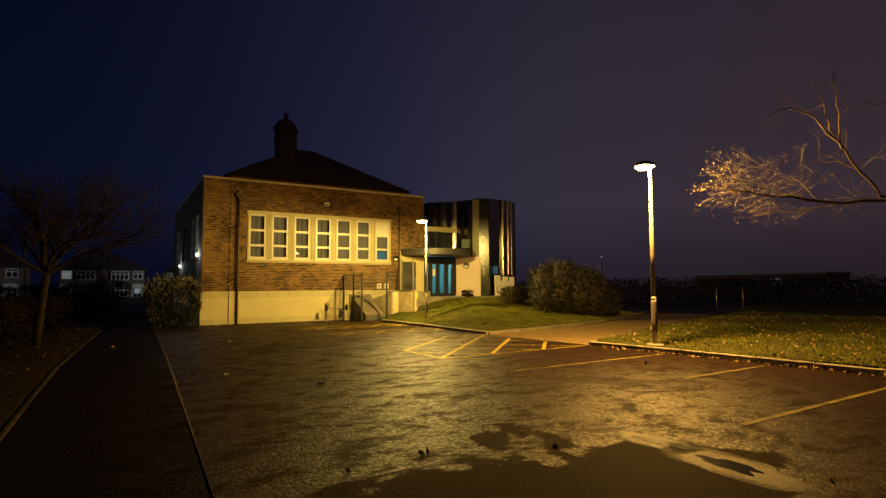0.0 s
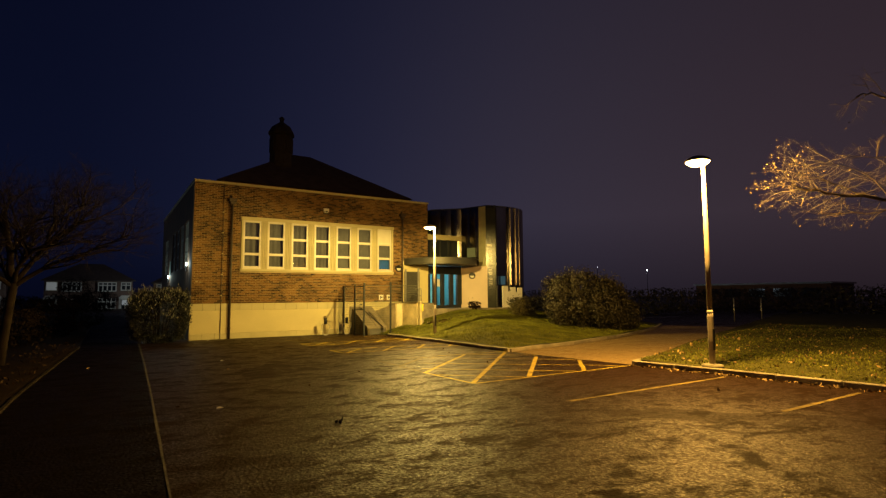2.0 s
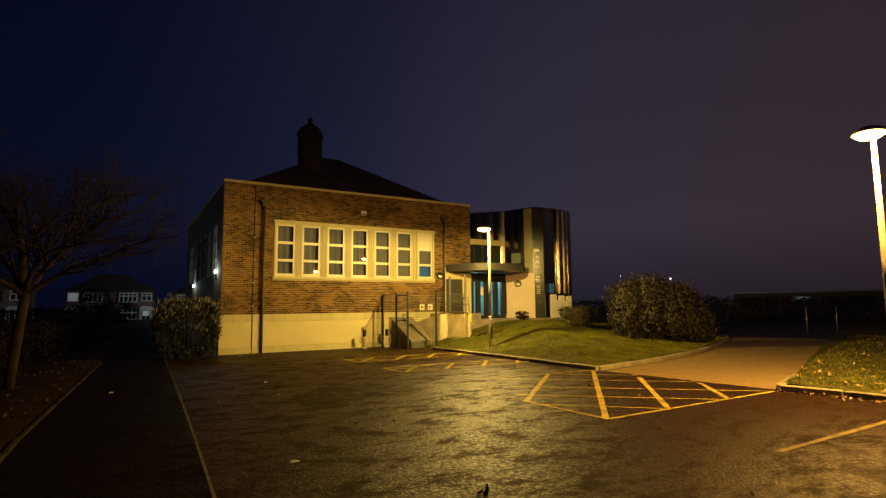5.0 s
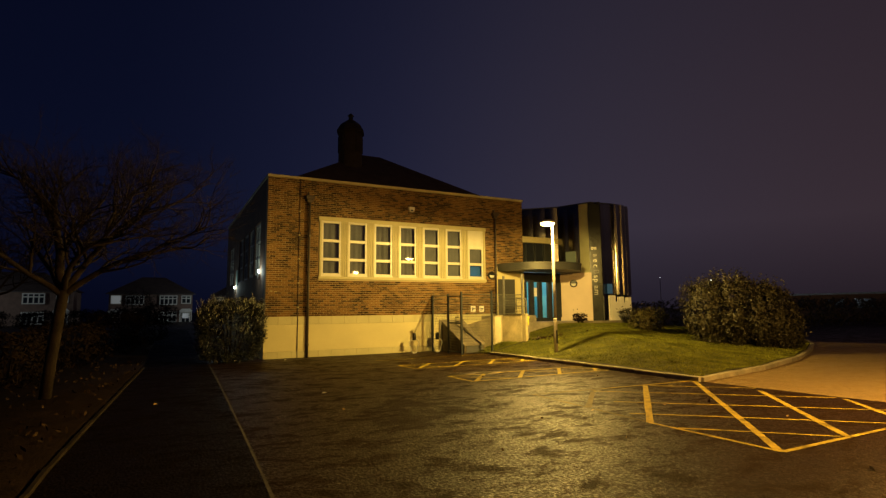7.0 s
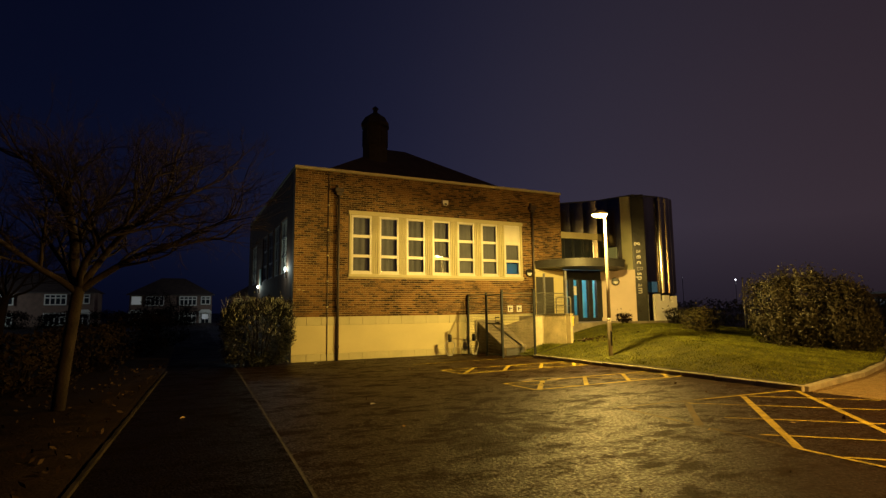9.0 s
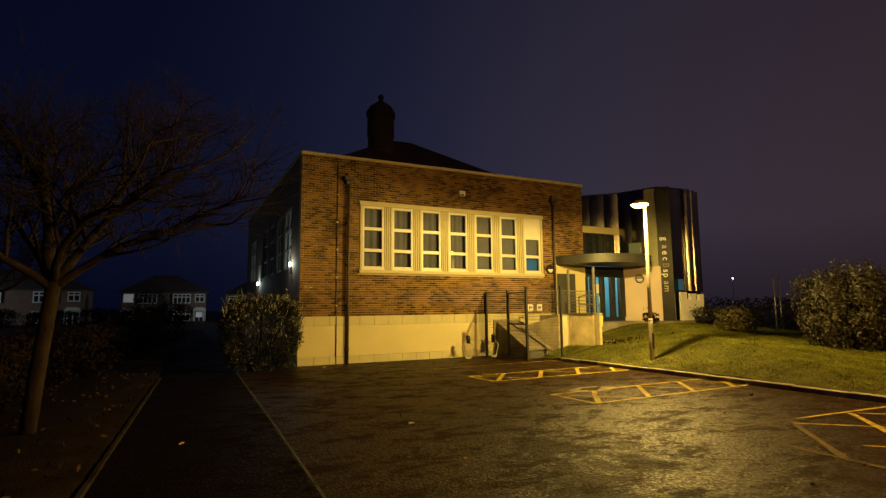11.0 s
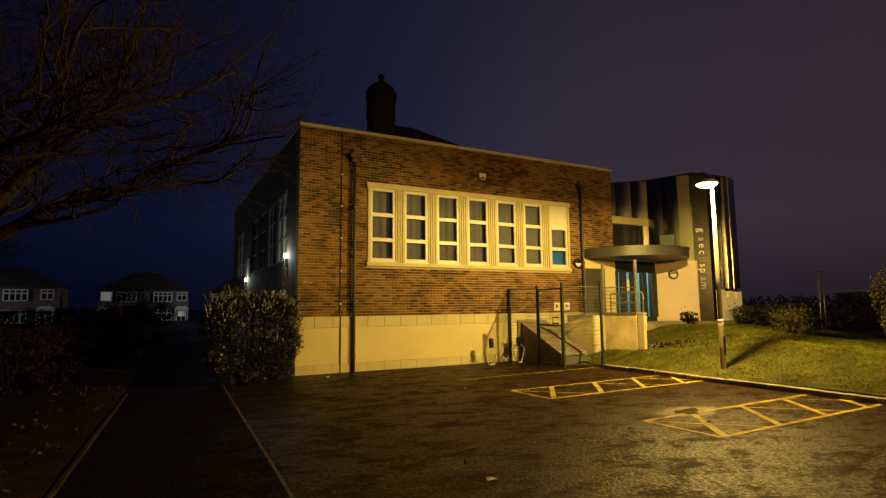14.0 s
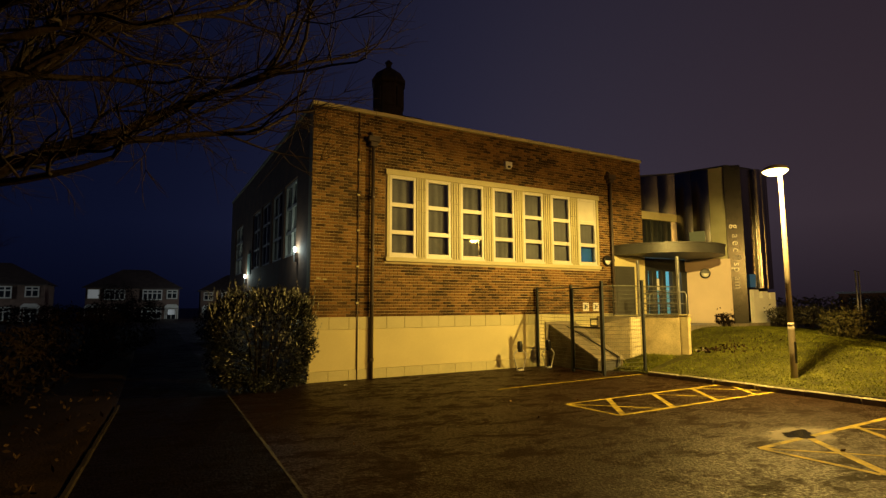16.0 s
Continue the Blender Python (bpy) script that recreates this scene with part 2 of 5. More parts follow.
ROOF = mat("roof_tile", (0.06, 0.042, 0.034), 0.9, spec=0.1, vary=0.3, scale=2, fine=12, bump=0.3, depth=0.03)
# Turret brick darkened to read as an unlit silhouette.
TURRET = mat("darkened_turret_brick", (0.05, 0.04, 0.034), 0.9, spec=0.1, vary=0.3)
HOUSE_BRICK = mat("house_brick", (0.15, 0.09, 0.06), 0.85, vary=0.3, scale=2, fine=20)
GLASS = pane_glass("window_glass", (0.80, 0.84, 0.88), 0.13)
DARK_GLASS = mat("dark_house_glass", (0.015, 0.018, 0.02), 0.08, vary=0.2, bump=0, rvar=0.02)
CURTAIN = mat("grey_blind", (0.13, 0.13, 0.128), 0.85, vary=0.25, scale=1.5, fine=20, bump=0.1)
ROOM = mat("dim_room_paint", (0.10, 0.10, 0.10), 0.9, vary=0.2)
CYAN = mat("turquoise_wall_paint", (0.20, 0.60, 0.68), 0.6, vary=0.12, scale=1.2, bump=0.03)
BLUE = mat("blue_board_paint", (0.015, 0.11, 0.40), 0.6, vary=0.12, bump=0.03)
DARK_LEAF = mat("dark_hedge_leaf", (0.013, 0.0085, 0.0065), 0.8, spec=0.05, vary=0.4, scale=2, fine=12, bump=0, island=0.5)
DRIVE = asphalt("pale_drive_tarmac", 0.17, (1.0, 0.70, 0.34), 0.5, False)
BLACK = mat("black_plastic", (0.012, 0.012, 0.013), 0.4, vary=0.2, bump=0.03)
SIGN_WHITE = mat("sign_white", (0.75, 0.74, 0.70), 0.4, vary=0.08, bump=0.02)
FADED_YELLOW = mat("faded_yellow_paint", (0.08, 0.058, 0.022), 0.7, spec=0.12, rgb2=(0.24, 0.17, 0.045), vary=0.6, scale=6, fine=45, bump=0.3)
BIN_YELLOW = mat("yellow_plastic", (0.70, 0.58, 0.04), 0.4, vary=0.15, bump=0.03)
WATER = mat("puddle_water", (0.005, 0.004, 0.004), 0.22, spec=0.05, vary=0.3, scale=3, bump=0.02, rvar=0.02, depth=0.002)
SIGN_BOARD = mat("dark_olive_sign_metal", (0.014, 0.016, 0.013), 0.245, vary=0.3, scale=2, bump=0.02, rvar=0.03)
# Darker letter colour, for letters that catch no light.
DIM_LETTER = mat("unlit_letter", (0.16, 0.16, 0.17), 0.4, vary=0.2, bump=0.02)
WIRE = mat("grey_green_coated_wire", (0.09, 0.09, 0.07), 0.45, vary=0.3, scale=4, bump=0)
LANDING_GLOW = glow("dim_lit_landing_window", (0.60, 0.58, 0.14), 0.13)
LANDING_GLOW.node_tree.nodes["Principled BSDF"].inputs["Base Color"].default_value = (0.05, 0.05, 0.04, 1)
BLUE_GLOW = glow("dim_blue_patch", (0.10, 0.32, 0.42), 0.16)
BLUE_GLOW.node_tree.nodes["Principled BSDF"].inputs["Base Color"].default_value = (0.02, 0.03, 0.04, 1)
# Middle letter colour, for letters that catch little light.
HALF_LIT_LETTER = mat("half_lit_letter", (0.42, 0.40, 0.37), 0.4, vary=0.15, bump=0.02)
STAINED = mat("mossy_stained_concrete", (0.115, 0.092, 0.055), 0.85, spec=0.2, vary=0.6, scale=2.6, fine=30, bump=0.3)
PILLAR = mat("dirty_cream_paint", (0.40, 0.33, 0.18), 0.8, vary=0.3, scale=3, fine=35, bump=0.15)
GHOST_YELLOW = mat("worn_away_yellow_paint", (0.034, 0.022, 0.009), 0.7, spec=0.12, rgb2=(0.12, 0.08, 0.02), vary=0.6, scale=5, fine=45, bump=0.3)
LENS = glow("lantern_lens", (1.0, 0.66, 0.15), 65.0)
WALL_GLOW = glow("bulkhead_glow", (0.80, 1.0, 0.92), 10.0)
FAR_GLOW = glow("far_lamp_glow", (0.85, 0.9, 1.0), 8.0)
LETTER = mat("silver_letter", (0.82, 0.80, 0.72), 0.45, metal=0.0, vary=0.1, bump=0.02)

# ---- mesh helpers ----


GROUND_Y = [-300, -60, -10, 4, 8] + [8 + 1.25 * i for i in range(1, 15)] + [30, 45, 80, 150, 500]
GROUND_Z = [0.05 - 0.27 * min(1.0, max(0.0, (y - 8) / 17.5)) ** 1.3 for y in GROUND_Y]


def gz(x, y):
    """Height of the tarmac, which falls gently towards the building."""
    return float(np.interp(y, GROUND_Y, GROUND_Z))


def box(bm, x0, y0, z0, x1, y1, z1, bevel=0.0):
    vs = [bm.verts.new(p) for p in ((x0, y0, z0), (x1, y0, z0), (x1, y1, z0), (x0, y1, z0), (x0, y0, z1), (x1, y0, z1), (x1, y1, z1), (x0, y1, z1))]
    fs = [bm.faces.new([vs[i] for i in f]) for f in ((3, 2, 1, 0), (4, 5, 6, 7), (0, 1, 5, 4), (1, 2, 6, 5), (2, 3, 7, 6), (3, 0, 4, 7))]
    if bevel:
        bmesh.ops.bevel(bm, geom=list({e for f in fs for e in f.edges}), offset=bevel, segments=1, affect="EDGES", profile=0.5)


def tube(bm, pts, radius, sides=8, radius2=None, close=True):
    """A round bar through the points, tapering to radius2."""
    rings, n = [], len(pts)
    for i, p in enumerate(pts):
        p = Vector(p)
        way = Vector(pts[min(i + 1, n - 1)]) - Vector(pts[max(i - 1, 0)])
        way.normalize()
        side = way.cross(Vector((0, 0, 1)) if abs(way.z) < 0.9 else Vector((1, 0, 0))).normalized()
        up = side.cross(way)
        r = radius + ((radius if radius2 is None else radius2) - radius) * i / max(1, n - 1)
        rings.append([bm.verts.new(p + (side * math.cos(a) + up * math.sin(a)) * r) for a in (2 * math.pi * k / sides for k in range(sides))])
    for a, b in zip(rings, rings[1:]):
        for k in range(sides):
            bm.faces.new((a[k], a[(k + 1) % sides], b[(k + 1) % sides], b[k])).smooth = True
    if close:
        bm.faces.new(rings[0][::-1])
        bm.faces.new(rings[-1])


def lathe(bm, profile, centre=(0, 0), sides=24):
    rings = [[bm.verts.new((centre[0] + r * math.cos(2 * math.pi * k / sides), centre[1] + r * math.sin(2 * math.pi * k / sides), z)) for k in range(sides)] for r, z in profile]
    for a, b in zip(rings, rings[1:]):
        for k in range(sides):
            bm.faces.new((a[k], a[(k + 1) % sides], b[(k + 1) % sides], b[k])).smooth = True
    bm.faces.new(rings[0][::-1])
    bm.faces.new(rings[-1])


def prism(bm, outline, z0, z1):
    lo, hi = [bm.verts.new((x, y, z0)) for x, y in outline], [bm.verts.new((x, y, z1)) for x, y in outline]
    bm.faces.new(lo[::-1])
    bm.faces.new(hi)
    for i in range(len(lo)):
        j = (i + 1) % len(lo)
        bm.faces.new((lo[i], lo[j], hi[j], hi[i]))


def part(name, bm, material, parent=None, label=""):
    me = bpy.data.meshes.new(name)
    bmesh.ops.recalc_face_normals(bm, faces=bm.faces)
    bm.to_mesh(me)
    bm.free()
    me.materials.append(material)
    ob = new(name, me)
    if parent:
        ob.parent = parent
        ob.matrix_parent_inverse = parent.matrix_world.inverted()
    if label:
        ob["label"] = label
    return ob


def boxpart(name, dims, material, parent=None, bevel=0.0, label=""):
    bm = bmesh.new()
    box(bm, *dims, bevel)
    return part(name, bm, material, parent, label)


def tubepart(name, pts, radius, material, parent=None, sides=8, label="", radius2=None):
    bm = bmesh.new()
    tube(bm, pts, radius, sides, radius2)
    return part(name, bm, material, parent, label)


def thing(name, place, label, category, group="", kind=""):
    ob = new(name)
    ob.location = place
    ob.matrix_world = Matrix.Translation(place)
    ob.empty_display_size = 0.1
    return tagged(ob, label, category, group, kind)


def cloud(name, verts, faces, material):
    me = bpy.data.meshes.new(name)
    me.from_pydata([tuple(v) for v in verts], [], faces)
    me.materials.append(material)
    return new(name, me)

# ---- the ground ----
bm = bmesh.new()
xs = [-400, -120, -40, -12, 0, 6, 12, 26, 60, 140, 400]
ys = GROUND_Y
rows = [[bm.verts.new((x, y, gz(x, y))) for x in xs] for y in ys]
for a, b in zip(rows, rows[1:]):
    for i in range(len(xs) - 1):
        bm.faces.new((a[i], a[i + 1], b[i + 1], b[i]))
tagged(part("ground", bm, ASPHALT), "dark damp asphalt car park with wet sheen", "ground", kind="structure")


bm = bmesh.new()
edge, line = [(-1.3, -6), (-1.25, 12), (-1.05, 18), (-0.85, 24), (-0.8, 60)], [(0.02, -6), (0.58, 12), (0.78, 18), (0.98, 24), (1.4, 60)]
stations = [-6, 0, 4, 8] + [8 + 1.25 * i for i in range(1, 15)] + [30, 45, 60]
cross = []
for y in stations:
    xa, xb = (float(np.interp(y, [p[1] for p in src], [p[0] for p in src])) for src in (edge, line))
    cross.append([bm.verts.new((x, y, gz(x, y) + 0.006)) for x in (xa, xb)])
for a, b in zip(cross, cross[1:]):
    bm.faces.new((a[0], a[1], b[1], b[0]))
tagged(part("footpath", bm, FOOTPATH), "dark tarmac footpath beside the planting bed", "footpath", kind="structure")


def along(points, step):
    """Points at even steps along a broken line."""
    out, carry = [], 0.0
    for (x0, y0), (x1, y1) in zip(points, points[1:]):
        n = max(1, round(math.hypot(x1 - x0, y1 - y0) / step))
        out += [(x0 + (x1 - x0) * i / n, y0 + (y1 - y0) * i / n) for i in range(n)]
    return out + [points[-1]]


# raised lawn before the entrance, and the lawn across the drive
KERB_A = [(9.47, 12.9), (10.28, 22.1)]
KERB_B = [(9.47, 12.9), (12.6, 13.55), (15.84, 14.55), (19.2, 16.0), (22.7, 17.75), (25.5, 19.5)]
KERB_C = [(9.67, 8.92), (10.05, 6.2), (10.4, 3.28), (10.55, 0.5), (10.7, -6.0)]
KERB_D = [(9.67, 8.92), (14.0, 10.3), (19.0, 12.0), (26.0, 14.6), (40.0, 20.5)]


def on_line(points, f):
    lens = [math.hypot(b[0] - a[0], b[1] - a[1]) for a, b in zip(points, points[1:])]
    s = f * sum(lens)
    for (a, b), d in zip(zip(points, points[1:]), lens):
        if s <= d or (a, b) == (points[-2], points[-1]):
            return Vector((a[0] + (b[0] - a[0]) * s / d, a[1] + (b[1] - a[1]) * s / d))
        s -= d


def yb(x):
    for a, b in zip(KERB_B, KERB_B[1:]):
        if x <= b[0]:
            return a[1] + (b[1] - a[1]) * (x - a[0]) / (b[0] - a[0])
    return KERB_B[-1][1]


def mound(x, y):
    left = x - (9.47 + (y - 12.9) * 0.088)
    if y > 22.1:
        left = x - 10.28
    d = max(0.0, min(left, 0.62 * (y - yb(x)) * 0.97))
    rise = 0.98 * min(1.0, d / 5.2)
    rise = rise if rise < 0.8 else 0.8 + 0.17 * math.tanh((rise - 0.8) / 0.17)
    return gz(x, y) + 0.09 + rise * (1 - 0.12 * max(0.0, min(1, (x - 15) / 8))) + 0.02 * math.sin(1.7 * x + 0.6 * y)


def lawn(x, y):
    return 0.14 + 0.02 * math.sin(0.9 * x + 1.3 * y) + 0.05 * min(1.0, max(0.0, (x - 10) / 2))


def coons(left, right, bottom, top, nu, nv, height):
    bm, grid = bmesh.new(), []
    c00, c10, c01, c11 = on_line(bottom, 0), on_line(bottom, 1), on_line(top, 0), on_line(top, 1)
    for j in range(nv + 1):
        v, row = j / nv, []
        for i in range(nu + 1):
            u = i / nu
            p = (1 - v) * on_line(bottom, u) + v * on_line(top, u) + (1 - u) * on_line(left, v) + u * on_line(right, v)
            p = p - ((1 - u) * (1 - v) * c00 + u * (1 - v) * c10 + (1 - u) * v * c01 + u * v * c11)
            row.append(bm.verts.new((p.x, p.y, height(p.x, p.y))))
        grid.append(row)
    for a, b in zip(grid, grid[1:]):
        for i in range(nu):
            bm.faces.new((a[i], a[i + 1], b[i + 1], b[i])).smooth = True
    return bm


MOUND_LEFT = [(9.55, 12.98), (10.36, 22.2), (11.95, 22.35), (11.95, 24.42)]
bm = coons(MOUND_LEFT, [(25.5, 19.6), (25.5, 24.42)], [(x + 0.05, y + 0.1) for x, y in KERB_B], [(11.95, 24.42), (25.5, 24.42)], 46, 36, mound)
tagged(part("lawn_mound", bm, GRASS), "short damp green grass bank before the entrance", "lawn", kind="structure")
bm = coons([(9.78, 8.86), (40, 20.3)], [(10.8, -6), (60, -6)], [(9.78, 8.86), (10.15, 6.2), (10.5, 3.28), (10.65, 0.5), (10.8, -6.0)], [(40, 20.3), (60, -6)], 24, 24, lawn)
tagged(part("lawn_field", bm, GRASS), "grass field strewn with brown fallen leaves", "lawn", kind="structure")
bm = bmesh.new()
side_a, side_b = [on_line(KERB_B, k / 14) for k in range(15)], [on_line(KERB_D[:4], k / 14) for k in range(15)]
for k in range(14):
    quad = []
    for p in (side_b[k], side_b[k + 1], side_a[k + 1], side_a[k]):
        quad.append(bm.verts.new((p.x, p.y, gz(p.x, p.y) + 0.006)))
    bm.faces.new(quad)
tagged(part("drive", bm, DRIVE), "paler worn tarmac drive between the kerbs", "road", kind="structure")
# planting bed along the footpath
bm = bmesh.new()
cross = []
for y in stations:
    xb = float(np.interp(y, [p[1] for p in edge], [p[0] for p in edge]))
    cross.append([bm.verts.new((x, y, gz(x, y) + h)) for x, h in ((-40, 0.04), (-14, 0.08), (-5, 0.10), (xb - 1.2, 0.09), (xb - 0.08, 0.06), (xb, -0.02))])
for a, b in zip(cross, cross[1:]):
    for k in range(5):
        bm.faces.new((a[k], a[k + 1], b[k + 1], b[k])).smooth = True
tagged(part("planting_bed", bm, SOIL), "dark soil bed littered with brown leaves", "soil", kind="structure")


def kerb_run(name, points, label):
    run = thing(name, (*points[0], gz(*points[0])), label, "kerb", kind="structure")
    pts = along(points, 0.9)
    for (x0, y0), (x1, y1) in zip(pts, pts[1:]):
        d, a = math.hypot(x1 - x0, y1 - y0), math.atan2(y1 - y0, x1 - x0)
        bm = bmesh.new()
        box(bm, 0.006, -0.065, -0.1, d - 0.006, 0.065, 0.10 + random.uniform(-0.006, 0.006), 0.012)
        ob = part("kerb_stone", bm, KERB)
        ob.matrix_world = Matrix.Translation((x0, y0, gz(x0, y0))) @ Matrix.Rotation(a, 4, "Z") @ Matrix.Rotation(-math.atan2(gz(x1, y1) - gz(x0, y0), d), 4, "Y")
        ob.parent, ob.matrix_parent_inverse = run, run.matrix_world.inverted()
    return run


edging = thing("path_edging", (-1.25, 10, gz(0, 10)), "thin concrete edging between footpath and planting bed", "kerb", kind="structure")
pts = along([(x + 0.02, y) for x, y in edge[:4]], 0.92)
for (x0, y0), (x1, y1) in zip(pts, pts[1:]):
    d, a = math.hypot(x1 - x0, y1 - y0), math.atan2(y1 - y0, x1 - x0)
    bm = bmesh.new()
    box(bm, 0.006, -0.025, -0.1, d - 0.006, 0.025, 0.032 + random.uniform(-0.006, 0.006), 0.006)
    ob = part("edging_stone", bm, EDGING)
    ob.matrix_world = Matrix.Translation((x0, y0, gz(x0, y0))) @ Matrix.Rotation(a, 4, "Z")
    ob.parent, ob.matrix_parent_inverse = edging, edging.matrix_world.inverted()
kerb_run("kerb_1", KERB_A, "worn concrete kerb stones beside the bays")
kerb_run("kerb_2", KERB_B, "worn concrete kerb along the drive")
kerb_run("kerb_3", KERB_C, "worn concrete kerb with fallen leaves")
kerb_run("kerb_4", KERB_D[:4], "worn concrete kerb along the drive")

# ---- painted lines ----


def stripe(pts, width, parent, material=None, name="painted_line"):
    bm = bmesh.new()
    for (x0, y0), (x1, y1) in zip(pts, pts[1:]):
        n = max(1, int(math.hypot(x1 - x0, y1 - y0) / 0.6))
        side = Vector((y0 - y1, x1 - x0)).normalized() * width / 2
        last = None
        for i in range(n + 1):
            x, y = x0 + (x1 - x0) * i / n, y0 + (y1 - y0) * i / n
            w = side * random.uniform(0.85, 1.1)
            pair = [bm.verts.new((x + s * w.x, y + s * w.y, gz(x, y) + 0.006)) for s in (-1, 1)]
            if last:
                bm.faces.new((last[0], last[1], pair[1], pair[0]))
            last = pair
    return part(name, bm, material or YELLOW, parent)


bays = thing("bay_markings", (7, 9, gz(7, 9)), "worn yellow parking bay lines on asphalt", "road marking", kind="structure")
for y, x0, x1 in ((2.83, 5.4, 10.2), (4.86, 7.4, 9.75), (6.88, 5.6, 9.6)):
    stripe([(x0, y), (x1, y)], 0.075, bays, FADED_YELLOW)
# wide hatched bay at the drive's mouth
for a, b in (((5.38, 8.92), (9.55, 8.92)), ((5.38, 8.92), (5.38, 10.62)), ((7.1, 13.25), (9.45, 13.08))):
    stripe([a, b], 0.062, bays)
for a, b in (((5.58, 13.36), (7.1, 13.25)), ((5.58, 13.36), (5.39, 10.62))):
    stripe([a, b], 0.07, bays, GHOST_YELLOW)
stripe([(6.85, 13.2), (5.52, 11.9)], 0.095, bays, GHOST_YELLOW)
for a, b in (((8.09, 13.1), (5.4, 10.62)), ((9.45, 13.05), (5.38, 8.95)), ((9.21, 11.53), (6.67, 8.95)), ((9.42, 10.28), (8.15, 8.95))):
    stripe([a, b], 0.095, bays)
for a, b in (((6.2, 12.05), (9.4, 8.98)), ((5.65, 11.2), (7.95, 8.98)), ((6.75, 13.1), (9.45, 10.42)), ((8.17, 13.05), (9.45, 11.75)), ((5.42, 10.2), (6.6, 8.98))):
    stripe([a, b], 0.055, bays)
for y0, y1, x0, x1 in ((15.58, 16.72, 5.65, 10.25), (18.9, 20.08, 5.8, 10.5)):
    for a, b in (((x0, y0), (x1 - 0.05, y0 + 0.08)), ((x0, y1), (x1, y1 + 0.06)), ((x0, y0), (x0, y1))):
        stripe([a, b], 0.075, bays)
    for k in range(4):
        stripe([(x0 + 0.08 + 1.15 * k, y0), (x0 + 1.0 + 1.15 * k, y1)], 0.095, bays)
    stripe([(x0, y1), (x0 + 1.05, y0)], 0.05, bays)
    for k in range(2):
        stripe([(x0 + 2.0 + 1.4 * k, y1), (x0 + 3.05 + 1.4 * k, y0)], 0.05, bays)
stripe([(5.85, 22.15), (10.3, 22.35)], 0.075, bays)
path_line = thing("path_line", (0.8, 14, gz(0, 14)), "thin faded white edge line of the footpath", "road marking", kind="structure")
stripe([(0.1, -3), (0.32, 4), (0.6, 11.5), (0.8, 17.5), (1.02, 24.9)], 0.032, path_line, WHITE_LINE)

# ---- main brick block ----
X0, X1, YF, ZT, ZP = 2.85, 14.3, 25.5, 6.56, 1.28
WX0, WX1, WZ0, WZ1 = 4.78, 12.22, 2.70, 5.07
building = thing("school_building", (8.5, 30, -0.22), "flat-roofed brown brick school block with cream base", "building")
for dims in ((X0, YF + 0.02, -0.4, WX0, YF + 0.32, ZT - 0.1), (WX1, YF + 0.02, -0.4, X1, YF + 0.32, ZT - 0.1), (WX0, YF + 0.02, -0.4, WX1, YF + 0.32, WZ0), (WX0, YF + 0.02, WZ1, WX1, YF + 0.32, ZT - 0.1)):
    boxpart("front_wall", dims, MORTAR, building)
boxpart("end_wall", (X1 - 0.3, YF + 0.32, -0.4, X1, 40, ZT - 0.1), HOUSE_BRICK, building)
boxpart("rear_wall", (X0, 39.7, -0.4, X1 - 0.3, 40, ZT - 0.1), HOUSE_BRICK, building)
SIDE_W = [(27.0, 28.5), (28.8, 30.3), (30.6, 32.1), (32.4, 33.9), (36.3, 38.5)]
SIDE_BRICK = mat("side_brick", (0.17, 0.09, 0.05), 0.85, vary=0.35, scale=2, fine=18, bump=0.3)
cuts = [YF + 0.32] + [v for w in SIDE_W for v in w] + [39.7]
for a, b in zip(cuts[0::2], cuts[1::2]):
    boxpart("side_pier", (X0, a, -0.4, X0 + 0.3, b, ZT - 0.1), SIDE_BRICK, building)
for a, b in SIDE_W:
    boxpart("side_wall", (X0, a, -0.4, X0 + 0.3, b, 2.9), SIDE_BRICK, building)
    boxpart("side_wall", (X0, a, 5.0, X0 + 0.3, b, ZT - 0.1), SIDE_BRICK, building)
for a, b in SIDE_W:
    w = boxpart("side_window", (X0 + 0.12, a, 2.9, X0 + 0.17, b, 5.0), DARK_GLASS, building)
    bm = bmesh.new()
    for y in (a, (a + b) / 2, b):
        box(bm, X0 + 0.05, y - 0.04, 2.9, X0 + 0.115, y + 0.04, 5.0)
    for z in (2.94, 3.6, 4.3, 4.96):
        box(bm, X0 + 0.06, a, z - 0.035, X0 + 0.11, b, z + 0.035)
    part("window_frame", bm, WHITE_PAINT, w)
boxpart("flat_roof", (X0 + 0.3, YF + 0.32, ZT - 0.45, X1 - 0.3, 39.7, ZT - 0.35), ROOF, building)
boxpart("room_floor", (X0 + 0.3, YF + 0.32, 1.2, X1 - 0.3, 39.7, 1.28), ROOM, building)
boxpart("room_wall", (X0 + 0.3, 29.5, 1.28, 12.6, 29.6, ZT - 0.45), ROOM, building)
n = 14
for i in range(n):
    a, b = X0 - 0.03 + (X1 - X0 + 0.06) * i / n, X0 - 0.03 + (X1 - X0 + 0.06) * (i + 1) / n
    boxpart("coping_stone", (a + 0.003, YF - 0.045, ZT - 0.1, b - 0.003, YF + 0.36, ZT), CREAM, building, 0.008)
boxpart("side_coping", (X0 - 0.03, YF + 0.37, ZT - 0.1, X0 + 0.33, 40, ZT), CREAM, building)
# base of cream tiles round a rendered band
n = 20
for i in range(n):
    a, b = X0 - 0.03 + (12.75 - X0) * i / n, X0 - 0.03 + (12.75 - X0) * (i + 1) / n
    boxpart("base_tile", (a + 0.003, YF - 0.035, 0.985, b - 0.003, YF + 0.015, ZP), CREAM, building, 0.005)
    boxpart("base_tile", (a + 0.003, YF - 0.045, -0.4, b - 0.003, YF + 0.015, 0.02), CREAM, building, 0.005)
